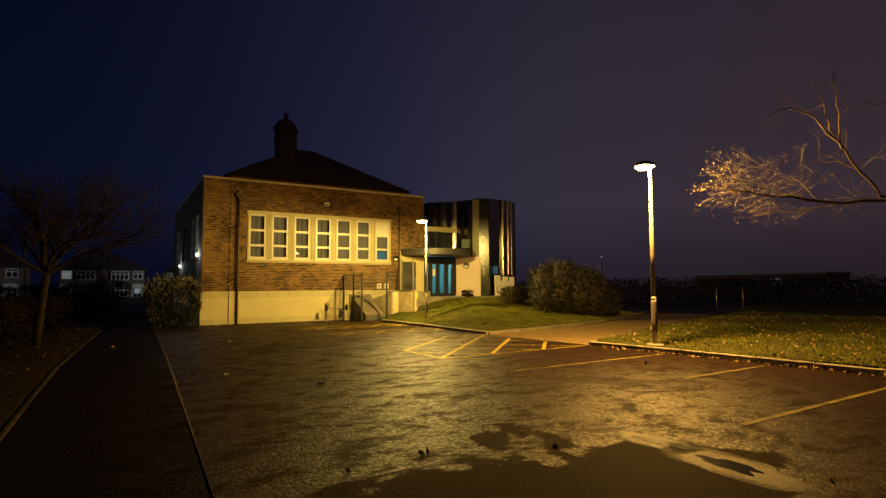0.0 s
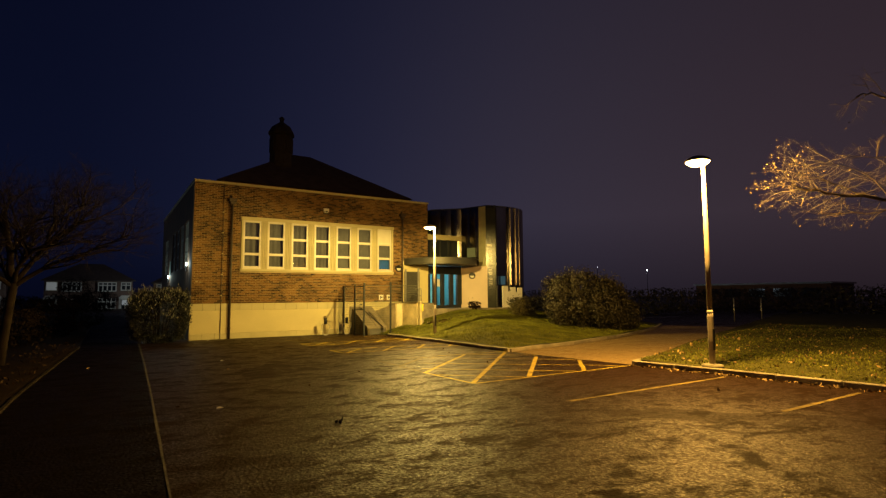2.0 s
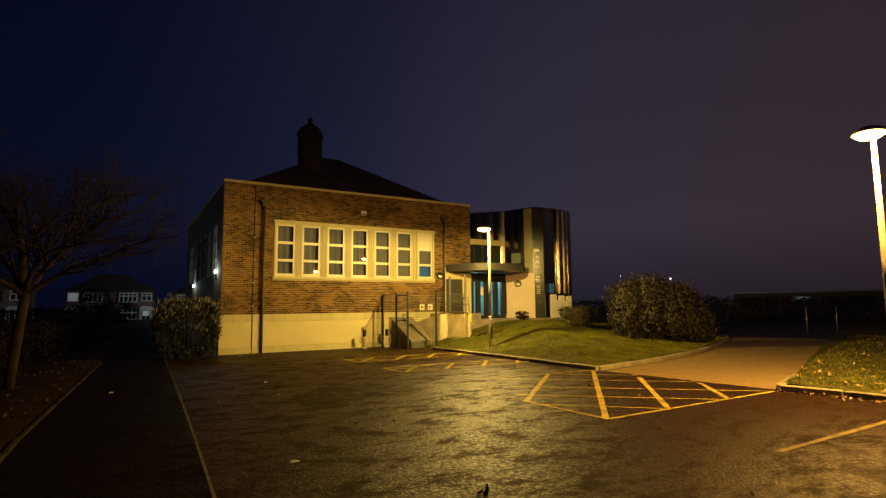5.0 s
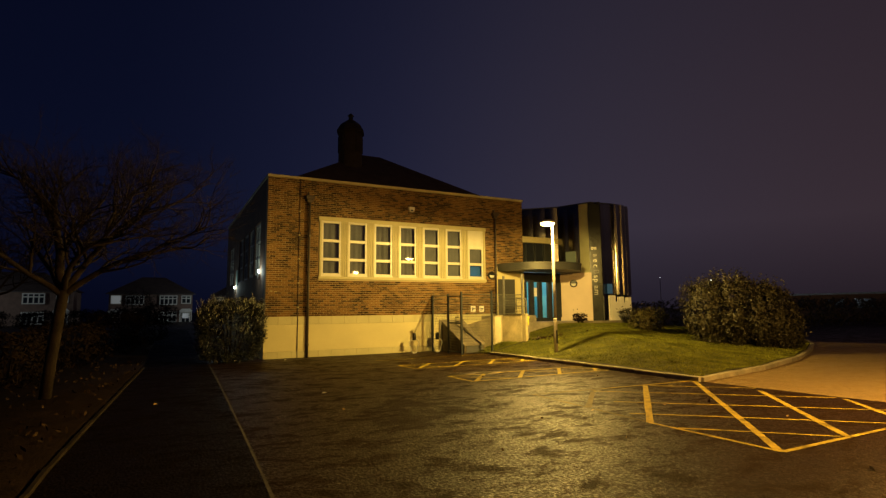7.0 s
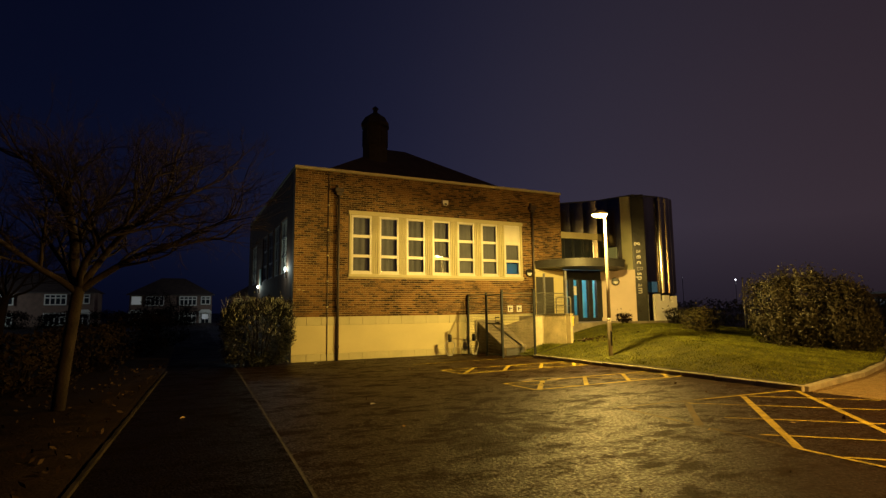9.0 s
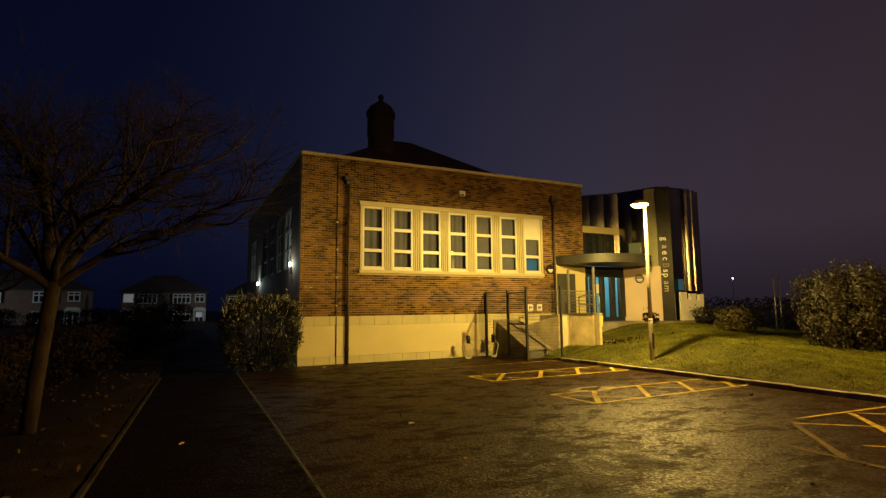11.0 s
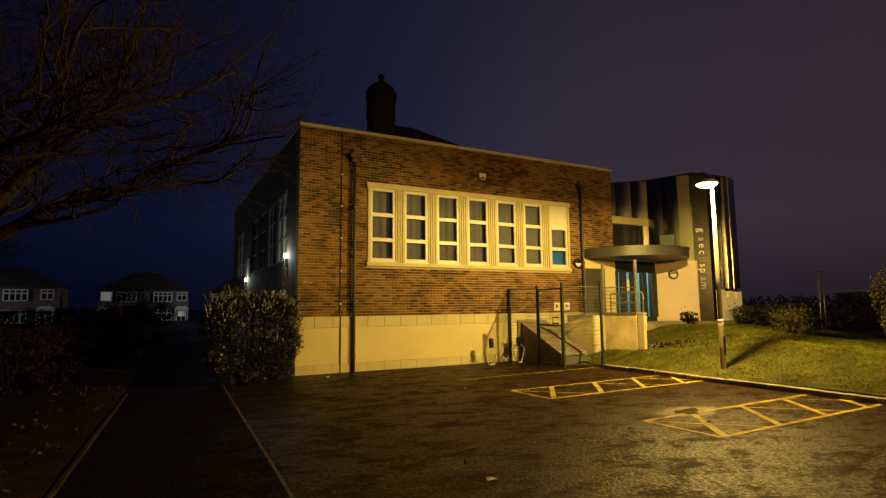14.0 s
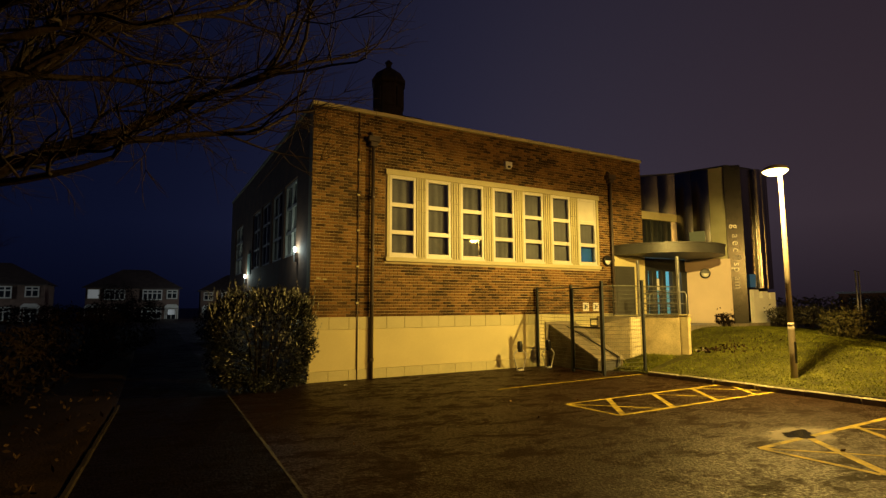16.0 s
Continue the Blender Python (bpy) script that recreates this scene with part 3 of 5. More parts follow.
boxpart("base_band", (X0 - 0.03, YF - 0.028, 0.024, 12.72, YF + 0.015, 0.981), RENDER, building, 0.004)
boxpart("base_return", (X0 - 0.035, YF + 0.02, -0.4, X0 - 0.004, 39.9, ZP), RENDER, building)
# entrance bay beside the bricks: cream render with a grey louvred door
boxpart("entrance_render", (12.78, YF - 0.02, -0.4, X1 + 0.02, YF + 0.015, 3.32), RENDER, building, 0.004)

# window band
band = thing("window_band", (8.5, YF, WZ0), "row of seven white three-pane windows in cream tiled surround", "window", kind="structure")
boxpart("head", (WX0 - 0.03, YF - 0.05, WZ1 - 0.13, WX1 + 0.03, YF + 0.25, WZ1 + 0.01), CREAM, band, 0.008)
boxpart("sill", (WX0 - 0.03, YF - 0.06, WZ0 - 0.02, WX1 + 0.03, YF + 0.25, WZ0 + 0.09), CREAM, band, 0.008)
WL = [4.86, 5.92, 7.00, 8.08, 9.165, 10.25, 11.345]
WW, WB, WTOP = 0.765, WZ0 + 0.09, WZ1 - 0.13


def mullion(x0, x1):
    bm = bmesh.new()
    box(bm, x0, YF + 0.0, WB, x1, YF + 0.24, WTOP)
    ribs = max(1, round((x1 - x0) / 0.075))
    for z in range(7):
        z0, z1 = WB + (WTOP - WB) * z / 7, WB + (WTOP - WB) * (z + 1) / 7
        for k in range(ribs):
            a, b = x0 + (x1 - x0) * k / ribs, x0 + (x1 - x0) * (k + 1) / ribs
            box(bm, a + 0.012, YF - 0.03, z0 + 0.004, b - 0.012, YF + 0.001, z1 - 0.004)
    return part("tiled_mullion", bm, CREAM, band)


edges = [WX0] + [v for x in WL for v in (x, x + WW)] + [WX1]
for a, b in zip(edges[0::2], edges[1::2]):
    mullion(a, b)
for i, x in enumerate(WL):
    bm = bmesh.new()
    y0, y1 = YF - 0.015, YF + 0.06
    panes = [(WB + 0.12, WB + 0.60), (WB + 0.71, WB + 1.32), (WB + 1.43, WTOP - 0.09)]
    for a, b in ((x, x + 0.075), (x + WW - 0.075, x + WW)):
        box(bm, a, y0, WB, b, y1, WTOP, 0.006)
    zs = [WB] + [v for p in panes for v in p] + [WTOP]
    for a, b in zip(zs[0::2], zs[1::2]):
        box(bm, x + 0.075, y0, a, x + WW - 0.075, y1, b, 0.006)
    box(bm, x - 0.01, y0 - 0.03, WB - 0.01, x + WW + 0.01, y0 - 0.002, WB + 0.045)
    frame_ob = part("window_frame", bm, WHITE_PAINT, band)
    for k, (a, b) in enumerate(panes):
        if i == 6 and k == 2:
            boxpart("blank_panel", (x + 0.075, y0 + 0.012, a, x + WW - 0.075, y1 - 0.02, b), WHITE_PAINT, frame_ob)
            continue
        bm = bmesh.new()
        lean = 0.037 + random.uniform(-0.0016, 0.0016)
        v = [bm.verts.new(p) for p in ((x + 0.075, y0 + 0.055, a), (x + WW - 0.075, y0 + 0.055 - lean, a), (x + WW - 0.075, y0 + 0.055 - lean, b), (x + 0.075, y0 + 0.055, b))]
        bm.faces.new(v)
        g = part("pane", bm, GLASS, frame_ob)
        g.visible_shadow = False
    # grey curtains hang in soft folds behind the glass
    bm, strip = bmesh.new(), []
    low = WB + 0.05 if i < 6 else WB + 0.66
    for k in range(25):
        xx = x - 0.02 + (WW + 0.04) * k / 24
        fold = 1.0 if i < 4 else 0.12
        yy = YF + 0.15 + fold * (0.016 * math.sin(k * (0.8 + 0.13 * i) + i) + 0.02 * math.sin(k * 0.37 + 2 * i))
        strip.append([bm.verts.new((xx, yy, z)) for z in (low, WTOP)])
    for a, b in zip(strip, strip[1:]):
        bm.faces.new((a[0], b[0], b[1], a[1])).smooth = True
    part("curtain", bm, CURTAIN, frame_ob)
boxpart("blue_board", (11.36, YF + 0.20, WB, 12.3, YF + 0.22, WB + 0.66), BLUE, building)
point_lamp("room_light", (11.78, YF + 0.12, WB + 0.3), 0.2, (0.7, 0.95, 1.0), 0.1)

# ---- rear hall with hipped roof and turret ----
hall = thing("rear_hall", (11, 40, -0.22), "dark hipped roof of the hall with turret", "building")
boxpart("wall", (5.2, 33.2, 6.3, 17.2, 47, 8.2), HOUSE_BRICK, hall)
bm = bmesh.new()
lo = [bm.verts.new(p) for p in ((4.9, 32.9, 8.2), (17.5, 32.9, 8.2), (17.5, 47.3, 8.2), (4.9, 47.3, 8.2))]
hi = [bm.verts.new(p) for p in ((10.3, 37.2, 11.35), (11.6, 37.2, 11.35), (11.6, 43.0, 11.35), (10.3, 43.0, 11.35))]
bm.faces.new(lo[::-1])
bm.faces.new(hi)
for k in range(4):
    bm.faces.new((lo[k], lo[(k + 1) % 4], hi[(k + 1) % 4], hi[k]))
part("roof", bm, ROOF, hall)
bm = bmesh.new()
lathe(bm, [(0.86, 7.5), (0.80, 8.5), (0.74, 10.9), (0.74, 12.1), (0.86, 12.2), (0.86, 12.35), (0.62, 12.75), (0.22, 13.05), (0.14, 13.1), (0.14, 13.3), (0.2, 13.35), (0.05, 13.5)], (9.25, 36.0), 8)
for f in bm.faces:
    f.smooth = False
turret = part("turret", bm, TURRET, hall, "octagonal ventilation turret")
for k in range(8):
    a = math.pi / 8 + k * math.pi / 4
    bm = bmesh.new()
    c = Vector((9.25 + 0.71 * math.cos(a), 36 + 0.71 * math.sin(a)))
    box(bm, -0.03, -0.17, 11.0, 0.03, 0.17, 11.95)
    bmesh.ops.transform(bm, matrix=Matrix.Translation((c.x, c.y, 0)) @ Matrix.Rotation(a, 4, "Z"), verts=bm.verts)
    part("louvre", bm, TURRET, turret)

# ---- entrance and metal-clad wing ----
entrance = thing("entrance_porch", (15.3, 25.4, 0.9), "round grey canopy over dark glazed entrance doors", "entrance")
bm = bmesh.new()
arc = [(14.95 + 2.1 * math.cos(a), 25.48 + 2.1 * math.sin(a)) for a in (math.pi + math.pi * k / 80 for k in range(81))]
prism(bm, arc, 3.17, 3.46)
part("canopy", bm, CANOPY, entrance)
bm = bmesh.new()
prism(bm, [(14.95 + 2.13 * math.cos(a), 25.48 + 2.13 * math.sin(a)) for a in (math.pi + math.pi * k / 80 for k in range(81))], 3.464, 3.50)
part("canopy_rim", bm, CANOPY, entrance)
boxpart("forecourt", (11.95, 24.0, 0.4, 20.6, 25.5, 0.9), CONCRETE, entrance)
# doors: dark frames and tall panes before a turquoise lobby
DY = 25.56
panes = [(14.42, 14.62), (14.84, 15.12), (15.31, 15.67), (15.90, 16.15)]
posts = [14.3] + [v for p in panes for v in p] + [16.45]
door_frame = boxpart("door_frame", (14.3, DY - 0.045, 2.72, 16.45, DY + 0.045, 3.16), DARK_METAL, entrance)
boxpart("bottom_rail", (14.3, DY - 0.042, 0.9, 16.45, DY + 0.042, 1.06), DARK_METAL, door_frame)
for a, b in zip(posts[0::2], posts[1::2]):
    boxpart("stile", (a, DY - 0.11, 1.062, b, DY + 0.05, 2.718), DARK_METAL, door_frame, 0.006)
for a, b in panes:
    bm = bmesh.new()
    bm.faces.new([bm.verts.new(p) for p in ((a - 0.01, DY, 1.05), (b + 0.01, DY, 1.05), (b + 0.01, DY, 2.73), (a - 0.01, DY, 2.73))])
    g = part("pane", bm, GLASS, door_frame)
    g.visible_shadow = False
for x in (15.18, 15.25):
    tubepart("handle", [(x, DY - 0.09, 1.6), (x, DY - 0.09, 2.3)], 0.014, GREY_STEEL, door_frame)
boxpart("notice", (14.88, DY - 0.012, 2.05, 15.08, DY - 0.006, 2.45), SIGN_WHITE, door_frame)
lobby = thing("lobby", (15.4, 27, 0.9), "turquoise painted lobby behind the glazed doors", "room", kind="structure")
boxpart("floor", (14.3, 25.62, 0.82, 17.3, 28.6, 0.9), ROOM, lobby)
boxpart("back_wall", (14.3, 28.6, 0.9, 17.4, 28.7, 3.2), CYAN, lobby)
boxpart("side_wall", (17.3, 25.62, 0.9, 17.4, 28.6, 3.2), CYAN, lobby)
boxpart("ceiling", (14.3, 25.62, 3.2, 17.4, 28.7, 3.3), ROOM, lobby)
point_lamp("lobby_light", (15.6, 27.1, 3.0), 90, (0.75, 1.0, 1.0), 0.2)

boxpart("louvre_door", (12.86, YF - 0.035, 1.22, 13.78, YF - 0.022, 2.82), CANOPY, entrance, label="grey louvred service door")
for k in range(16):
    boxpart("slat", (12.92, YF - 0.052, 1.30 + 0.094 * k, 13.72, YF - 0.036, 1.37 + 0.094 * k), CANOPY, entrance)
# splayed rendered wall beside the doors
bm = bmesh.new()
prism(bm, [(16.45, 25.5), (17.42, 24.42), (17.62, 24.42), (17.62, 25.7), (16.45, 25.7)], 0.6, 3.16)
part("splay_wall", bm, PINK, entrance)
# clerestory over the canopy
clere = thing("clerestory", (16.2, 26.2, 3.7), "cream framed strip window above the canopy", "window", kind="structure")
boxpart("head", (14.3, 26.1, 4.66, 17.55, 26.5, 4.94), CREAM, clere)
boxpart("jamb", (17.1, 26.1, 3.6, 17.55, 26.5, 4.655), CREAM, clere)
boxpart("glazing", (14.3, 26.25, 3.6, 17.1, 26.3, 4.655), DARK_GLASS, clere)
for k in range(5):
    boxpart("mullion", (14.42 + 0.55 * k, 26.18, 3.6, 14.47 + 0.55 * k, 26.248, 4.655), DARK_METAL, clere)
boxpart("back", (14.3, 26.5, 3.3, 17.55, 26.6, 4.9), ROOM, clere)

wing = thing("metal_wing", (18, 26, 0.6), "drum-like wing clad in dark reflective metal panels", "building")
# faceted cladding: shallow folded panels round a curved front
front = [(15.6, 27.4), (16.9, 26.1), (17.3, 25.0), (17.5, 24.42), (18.25, 24.34), (18.75, 24.30), (19.2, 24.32), (19.6, 24.42), (19.95, 24.60), (20.2, 24.85), (20.38, 25.2), (20.45, 25.8), (20.4, 28.0), (20.4, 33)]
boxpart("core", (17.65, 25.9, 0.6, 20.2, 33, 6.2), ROOM, wing)
for k, (a, b) in enumerate(zip(front, front[1:])):
    way = Vector((b[0] - a[0], b[1] - a[1]))
    d, ang = way.length, math.atan2(way.y, way.x)
    splits = max(1, round(d / (0.42 if k > 3 else 0.62))) if k < 12 else 6
    for s in range(splits):
        low = 2.12 if 18.2 < a[0] < 20.1 and k > 3 and b[1] < 24.9 else (3.3 if a[0] < 17.2 else 0.6)
        bm = bmesh.new()
        w = d / splits
        tw = random.uniform(-0.02, 0.02)
        pts = [(0.008 + (w - 0.016) * q / 10, -(0.025 + tw) * math.sin(math.pi * q / 10)) for q in range(11)] + [(w - 0.008, 0.08), (0.008, 0.08)]
        if 5 <= k <= 9:
            pts = [(w / 2 - (w / 2 - 0.004) * math.cos(math.pi * q / 18), -(w / 2) * math.sin(math.pi * q / 18)) for q in range(19)] + [(w - 0.004, 0.06), (0.004, 0.06)]
        prism(bm, pts, low, 6.5)
        bmesh.ops.transform(bm, matrix=Matrix.Translation((a[0] + way.x * s / splits, a[1] + way.y * s / splits, 0)) @ Matrix.Rotation(ang, 4, "Z"), verts=bm.verts)
        light_panel = 17.0 < a[0] < 17.45
        part("cladding_panel", bm, LIGHT_CLAD if light_panel else BRONZE, wing)
bm = bmesh.new()
prism(bm, [(16.94, 25.62), (17.12, 25.12), (17.16, 25.14), (16.98, 25.64)], 3.70, 4.22)
part("landing_window", bm, LANDING_GLOW, wing, "dim lit greenish pane")
# Emissive blue patch added low on the wing's front.
boxpart("low_blue_patch", (18.22, 24.20, 2.16, 18.52, 24.235, 2.62), BLUE_GLOW, wing, 0.0, "dim blue patch that glows")
bm = bmesh.new()
prism(bm, front + [(17, 33)], 6.504, 6.56)
part("roof_edge", bm, DARK_METAL, wing)
# white stepped wall at the foot
bm = bmesh.new()
steps = [(18.42, 2.08), (18.75, 2.08), (18.76, 1.78), (18.98, 1.78), (18.99, 2.02), (19.3, 2.02), (19.31, 1.74), (19.5, 1.74), (19.51, 1.98), (19.78, 2.0)]
low = [bm.verts.new((x, 24.26, 0.6)) for x, z in steps]
top = [bm.verts.new((x, 24.26, z)) for x, z in steps]
low2 = [bm.verts.new((x, 24.40, 0.6)) for x, z in steps]
top2 = [bm.verts.new((x, 24.40, z)) for x, z in steps]
for i in range(len(steps) - 1):
    bm.faces.new((low[i], low[i + 1], top[i + 1], top[i]))
    bm.faces.new((low2[i + 1], low2[i], top2[i], top2[i + 1]))
    bm.faces.new((top[i], top[i + 1], top2[i + 1], top2[i]))
bm.faces.new((low[0], top[0], top2[0], low2[0]))
bm.faces.new((low[-1], low2[-1], top2[-1], top[-1]))
part("stepped_wall", bm, SIGN_WHITE, wing)
# sign with letters running down the pilaster
sign = thing("vertical_sign", (17.86, 24.3, 0.9), "pale letters running down a dark olive metal pilaster", "sign")
bm = bmesh.new()
sx, sy = 0.73 * 0.27, 0.68 * 0.27
prism(bm, [(17.60 - sx + 0.12, 24.28 + sy + 0.13), (17.60 - sx, 24.28 + sy), (17.60 + sx, 24.28 - sy), (17.60 + sx + 0.16, 24.28 - sy + 0.10), (17.60 + sx + 0.16, 24.5)], 0.9, 6.52)
part("sign_board", bm, SIGN_BOARD, sign)
# Inks differ by letter to paint which ones catch the light.
for ch, z, ink in (("g", 4.30, LETTER), ("a", 3.96, HALF_LIT_LETTER), ("e", 3.71, LETTER), ("c", 3.46, LETTER), ("B", 3.19, DIM_LETTER), ("s", 2.96, LETTER), ("p", 2.77, LETTER), ("a", 2.46, HALF_LIT_LETTER), ("m", 2.22, HALF_LIT_LETTER)):
    cu = bpy.data.curves.new("letter", "FONT")
    cu.body, cu.size, cu.extrude, cu.align_x, cu.align_y = ch, 0.36, 0.006, "CENTER", "CENTER"
    cu.materials.append(ink)
    ob = new("letter", cu)
    ob.matrix_world = Matrix.Translation((17.586, 24.268, z)) @ Matrix.Rotation(radians(-43), 4, "Z") @ Euler((radians(90), 0, 0)).to_matrix().to_4x4() @ Matrix.Rotation(radians(-90), 4, "Z")
    ob.parent, ob.matrix_parent_inverse = sign, sign.matrix_world.inverted()

# ---- street lamps ----


def street_lamp(x, y, z, label, footing):
    lamp = thing("street_lamp", (x, y, z), label, "street lamp", "car park lamps")
    bm = bmesh.new()
    lathe(bm, [(0.052, z + 1.05), (0.047, z + 2.0), (0.037, HEAD + 0.03)], (x, y), 16)
    part("column", bm, POLE, lamp)
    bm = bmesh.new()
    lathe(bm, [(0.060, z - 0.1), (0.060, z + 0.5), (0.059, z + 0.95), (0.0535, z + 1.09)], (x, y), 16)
    part("base_section", bm, FOOT, lamp, "thicker foot in paler paint, as if lit")
    bm = bmesh.new()
    lathe(bm, [(0.0575, z + 1.03), (0.0595, z + 1.045), (0.0555, z + 1.075)], (x, y), 16)
    part("collar", bm, POLE, lamp)
    if footing:
        bm = bmesh.new()
        lathe(bm, [(0.20, z - 0.06), (0.20, z + 0.012), (0.15, z + 0.03), (0.07, z + 0.034)], (x, y), 18)
        part("footing", bm, KERB, lamp, "small concrete footing")
    boxpart("access_door", (x - 0.032, y - 0.068, z + 0.30, x + 0.028, y - 0.050, z + 0.72), BLACK, lamp, 0.004, "black door strip")
    cx, cy = x - 0.22, y - 0.03
    bm = bmesh.new()
    lathe(bm, [(0.225, HEAD + 0.02), (0.245, HEAD + 0.04), (0.215, HEAD + 0.08), (0.13, HEAD + 0.125), (0.04, HEAD + 0.14)], (cx, cy), 28)
    head = part("lantern", bm, POLE, lamp, "flat disc lantern")
    bm = bmesh.new()
    lathe(bm, [(0.08, HEAD - 0.06), (0.15, HEAD - 0.045), (0.20, HEAD - 0.01), (0.222, HEAD + 0.016)], (cx, cy), 28)
    lens = part("lens", bm, LENS, head, "glowing amber bowl")
    lens.visible_shadow = False
    return lamp


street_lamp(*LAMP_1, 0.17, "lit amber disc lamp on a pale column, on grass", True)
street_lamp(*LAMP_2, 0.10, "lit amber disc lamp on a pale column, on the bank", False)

# ---- plants ----


def leafy(name, centre, size, count, leaf, material, parent, seed, lump=0.045, sprig=0.04):
    """A crown of many small bent leaves spread through lumpy masses."""
    rng = np.random.default_rng(seed)
    cx, cy, cz = centre
    sx, sy, sz = size
    d = rng.normal(size=(count, 3))
    d /= np.linalg.norm(d, axis=1)[:, None]
    q = np.sign(d) * np.abs(d) ** 0.72
    ph = rng.uniform(0, 6.283, (6, 3))
    lumpy = sum(np.sin(q @ (rng.normal(size=3) * (2.2 + 1.1 * k)) + ph[k, 0]) for k in range(6)) * lump
    r = rng.uniform(0.35, 1.0, count) ** 0.4 + lumpy
    p = q * r[:, None] * np.array([sx, sy, sz])
    p[:, 2] += (rng.uniform(size=count) < sprig) * (d[:, 2] > 0.2) * rng.uniform(0, 0.26, count)
    p[:, 2] = np.maximum(p[:, 2], -sz + 0.02 + rng.uniform(0, 0.1, count))
    p += np.array([cx, cy, cz])
    n = d + rng.normal(scale=0.6, size=(count, 3))
    n /= np.linalg.norm(n, axis=1)[:, None]
    a = np.cross(n, rng.normal(size=(count, 3)))
    a /= np.linalg.norm(a, axis=1)[:, None] + 1e-9
    b = np.cross(n, a)
    L = (leaf * rng.uniform(0.7, 1.3, count))[:, None]
    v = np.stack([p - a * L, p + b * L * 0.42 + n * L * 0.1, p + a * L, p - b * L * 0.42 + n * L * 0.1], 1).reshape(-1, 3)
    faces = [(4 * i, 4 * i + 1, 4 * i + 2, 4 * i + 3) for i in range(count)]
    ob = cloud(name, v.tolist(), faces, material)
    ob.parent = parent
    ob.matrix_parent_inverse = parent.matrix_world.inverted()
    return ob


def stems(parent, centre, spread, height, count, seed, material):
    rng = random.Random(seed)
    for k in range(count):
        a, r = rng.uniform(0, 6.28), rng.uniform(0.3, 0.9)
        x, y, z = centre
        tubepart("stem", [(x + 0.15 * math.cos(a), y + 0.15 * math.sin(a), z - 0.05), (x + spread[0] * 0.5 * r * math.cos(a), y + spread[1] * 0.5 * r * math.sin(a), z + height * 0.5), (x + spread[0] * r * math.cos(a), y + spread[1] * r * math.sin(a), z + height * 0.9)], 0.03, material, parent, 5, radius2=0.008)


def shrub(place, size, count, leaf, material, label, seed, name="shrub", lump=0.045, sprig=0.04):
    x, y, z = place
    s = thing(name, place, label, "shrub")
    stems(s, place, (size[0], size[1]), size[2] * 2, 7, seed, DARK_BARK)
    leafy("foliage", (x, y, z + size[2]), size, count, leaf, material, s, seed, lump, sprig)
    return s


def laurel(place, half, tall, count, leaf, label, seed):
    """A clipped evergreen block, a little wider above, with loose sprigs along its top and leaf glints painted pale."""
    x, y, z = place
    s = thing("shrub", place, label, "shrub")
    stems(s, place, half, tall, 9, seed, DARK_BARK)
    rng = np.random.default_rng(seed)
    q = rng.uniform(-1, 1, (count, 3))
    face = rng.choice(3, count, p=[0.34, 0.42, 0.24])
    q[np.arange(count), face] = np.sign(q[np.arange(count), face])
    q /= ((np.abs(q) ** 2.9).sum(1) ** (1 / 2.9))[:, None] * 0.96
    lumps = sum(np.sin(q @ (rng.normal(size=3) * (3 + 1.6 * k)) + rng.uniform(0, 6.283)) for k in range(6)) * 0.032
    q *= (rng.uniform(0.3, 1.0, count) ** 0.2 + lumps)[:, None]
    flare = 1 + 0.07 * q[:, 2]
    p = np.stack([x + half[0] * q[:, 0] * flare, y + half[1] * q[:, 1] * flare, z + tall / 2 * (1 + q[:, 2])], 1)
    away = q + np.array([0, 0, 0.5]) + rng.normal(scale=0.55, size=(count, 3))
    # pale leaves that paint lamp glints, most of them high up, come last
    glinting = rng.uniform(size=count) < 0.015 + 0.14 * np.clip(q[:, 2], 0, 1) ** 1.5
    order = np.argsort(glinting, kind="stable")
    p, away, plain_count = p[order], away[order], int(count - glinting.sum())
    # loose sprigs along the top and the open side, in the same glint colour
    extra, aim = [], []
    for k in range(150):
        a, b, h = rng.uniform(-1.0, 0.95), rng.uniform(-0.95, 0.7), rng.uniform(0.05, 0.16) + 0.22 * (rng.uniform() < 0.12)
        lean, low = rng.normal(scale=0.22, size=2), 0.5 * rng.uniform() ** 3
        for j in range(6):
            f = j / 5
            extra.append((x + half[0] * a * 1.03 + lean[0] * f * h * 2, y + half[1] * (b if low < 0.05 else -1.0) + lean[1] * f * h, z + tall * (0.97 - 0.07 * a * a - low) + h * f))
            aim.append((lean[0] + rng.normal(scale=0.4), lean[1] + rng.normal(scale=0.4), 0.9))
    away = np.vstack([away, np.array(aim)])
    p = np.vstack([p, np.array(extra)])
    n = np.cross(away, rng.normal(size=away.shape))
    n /= np.linalg.norm(n, axis=1)[:, None] + 1e-9
    away /= np.linalg.norm(away, axis=1)[:, None] + 1e-9
    side = np.cross(n, away)
    L = (leaf * rng.uniform(0.65, 1.25, len(p)))[:, None]
    v = np.stack([p - away * L, p + side * L * 0.38 + n * L * 0.14, p + away * L, p - side * L * 0.38 + n * L * 0.14], 1).reshape(-1, 3)
    for name, first, last, material in (("foliage", 0, plain_count, LEAF), ("shoots", plain_count, len(p), GLINT_LEAF)):
        ob = cloud(name, v[4 * first:4 * last].tolist(), [(4 * i, 4 * i + 1, 4 * i + 2, 4 * i + 3) for i in range(last - first)], material)
        ob.parent, ob.matrix_parent_inverse = s, s.matrix_world.inverted()
    return s


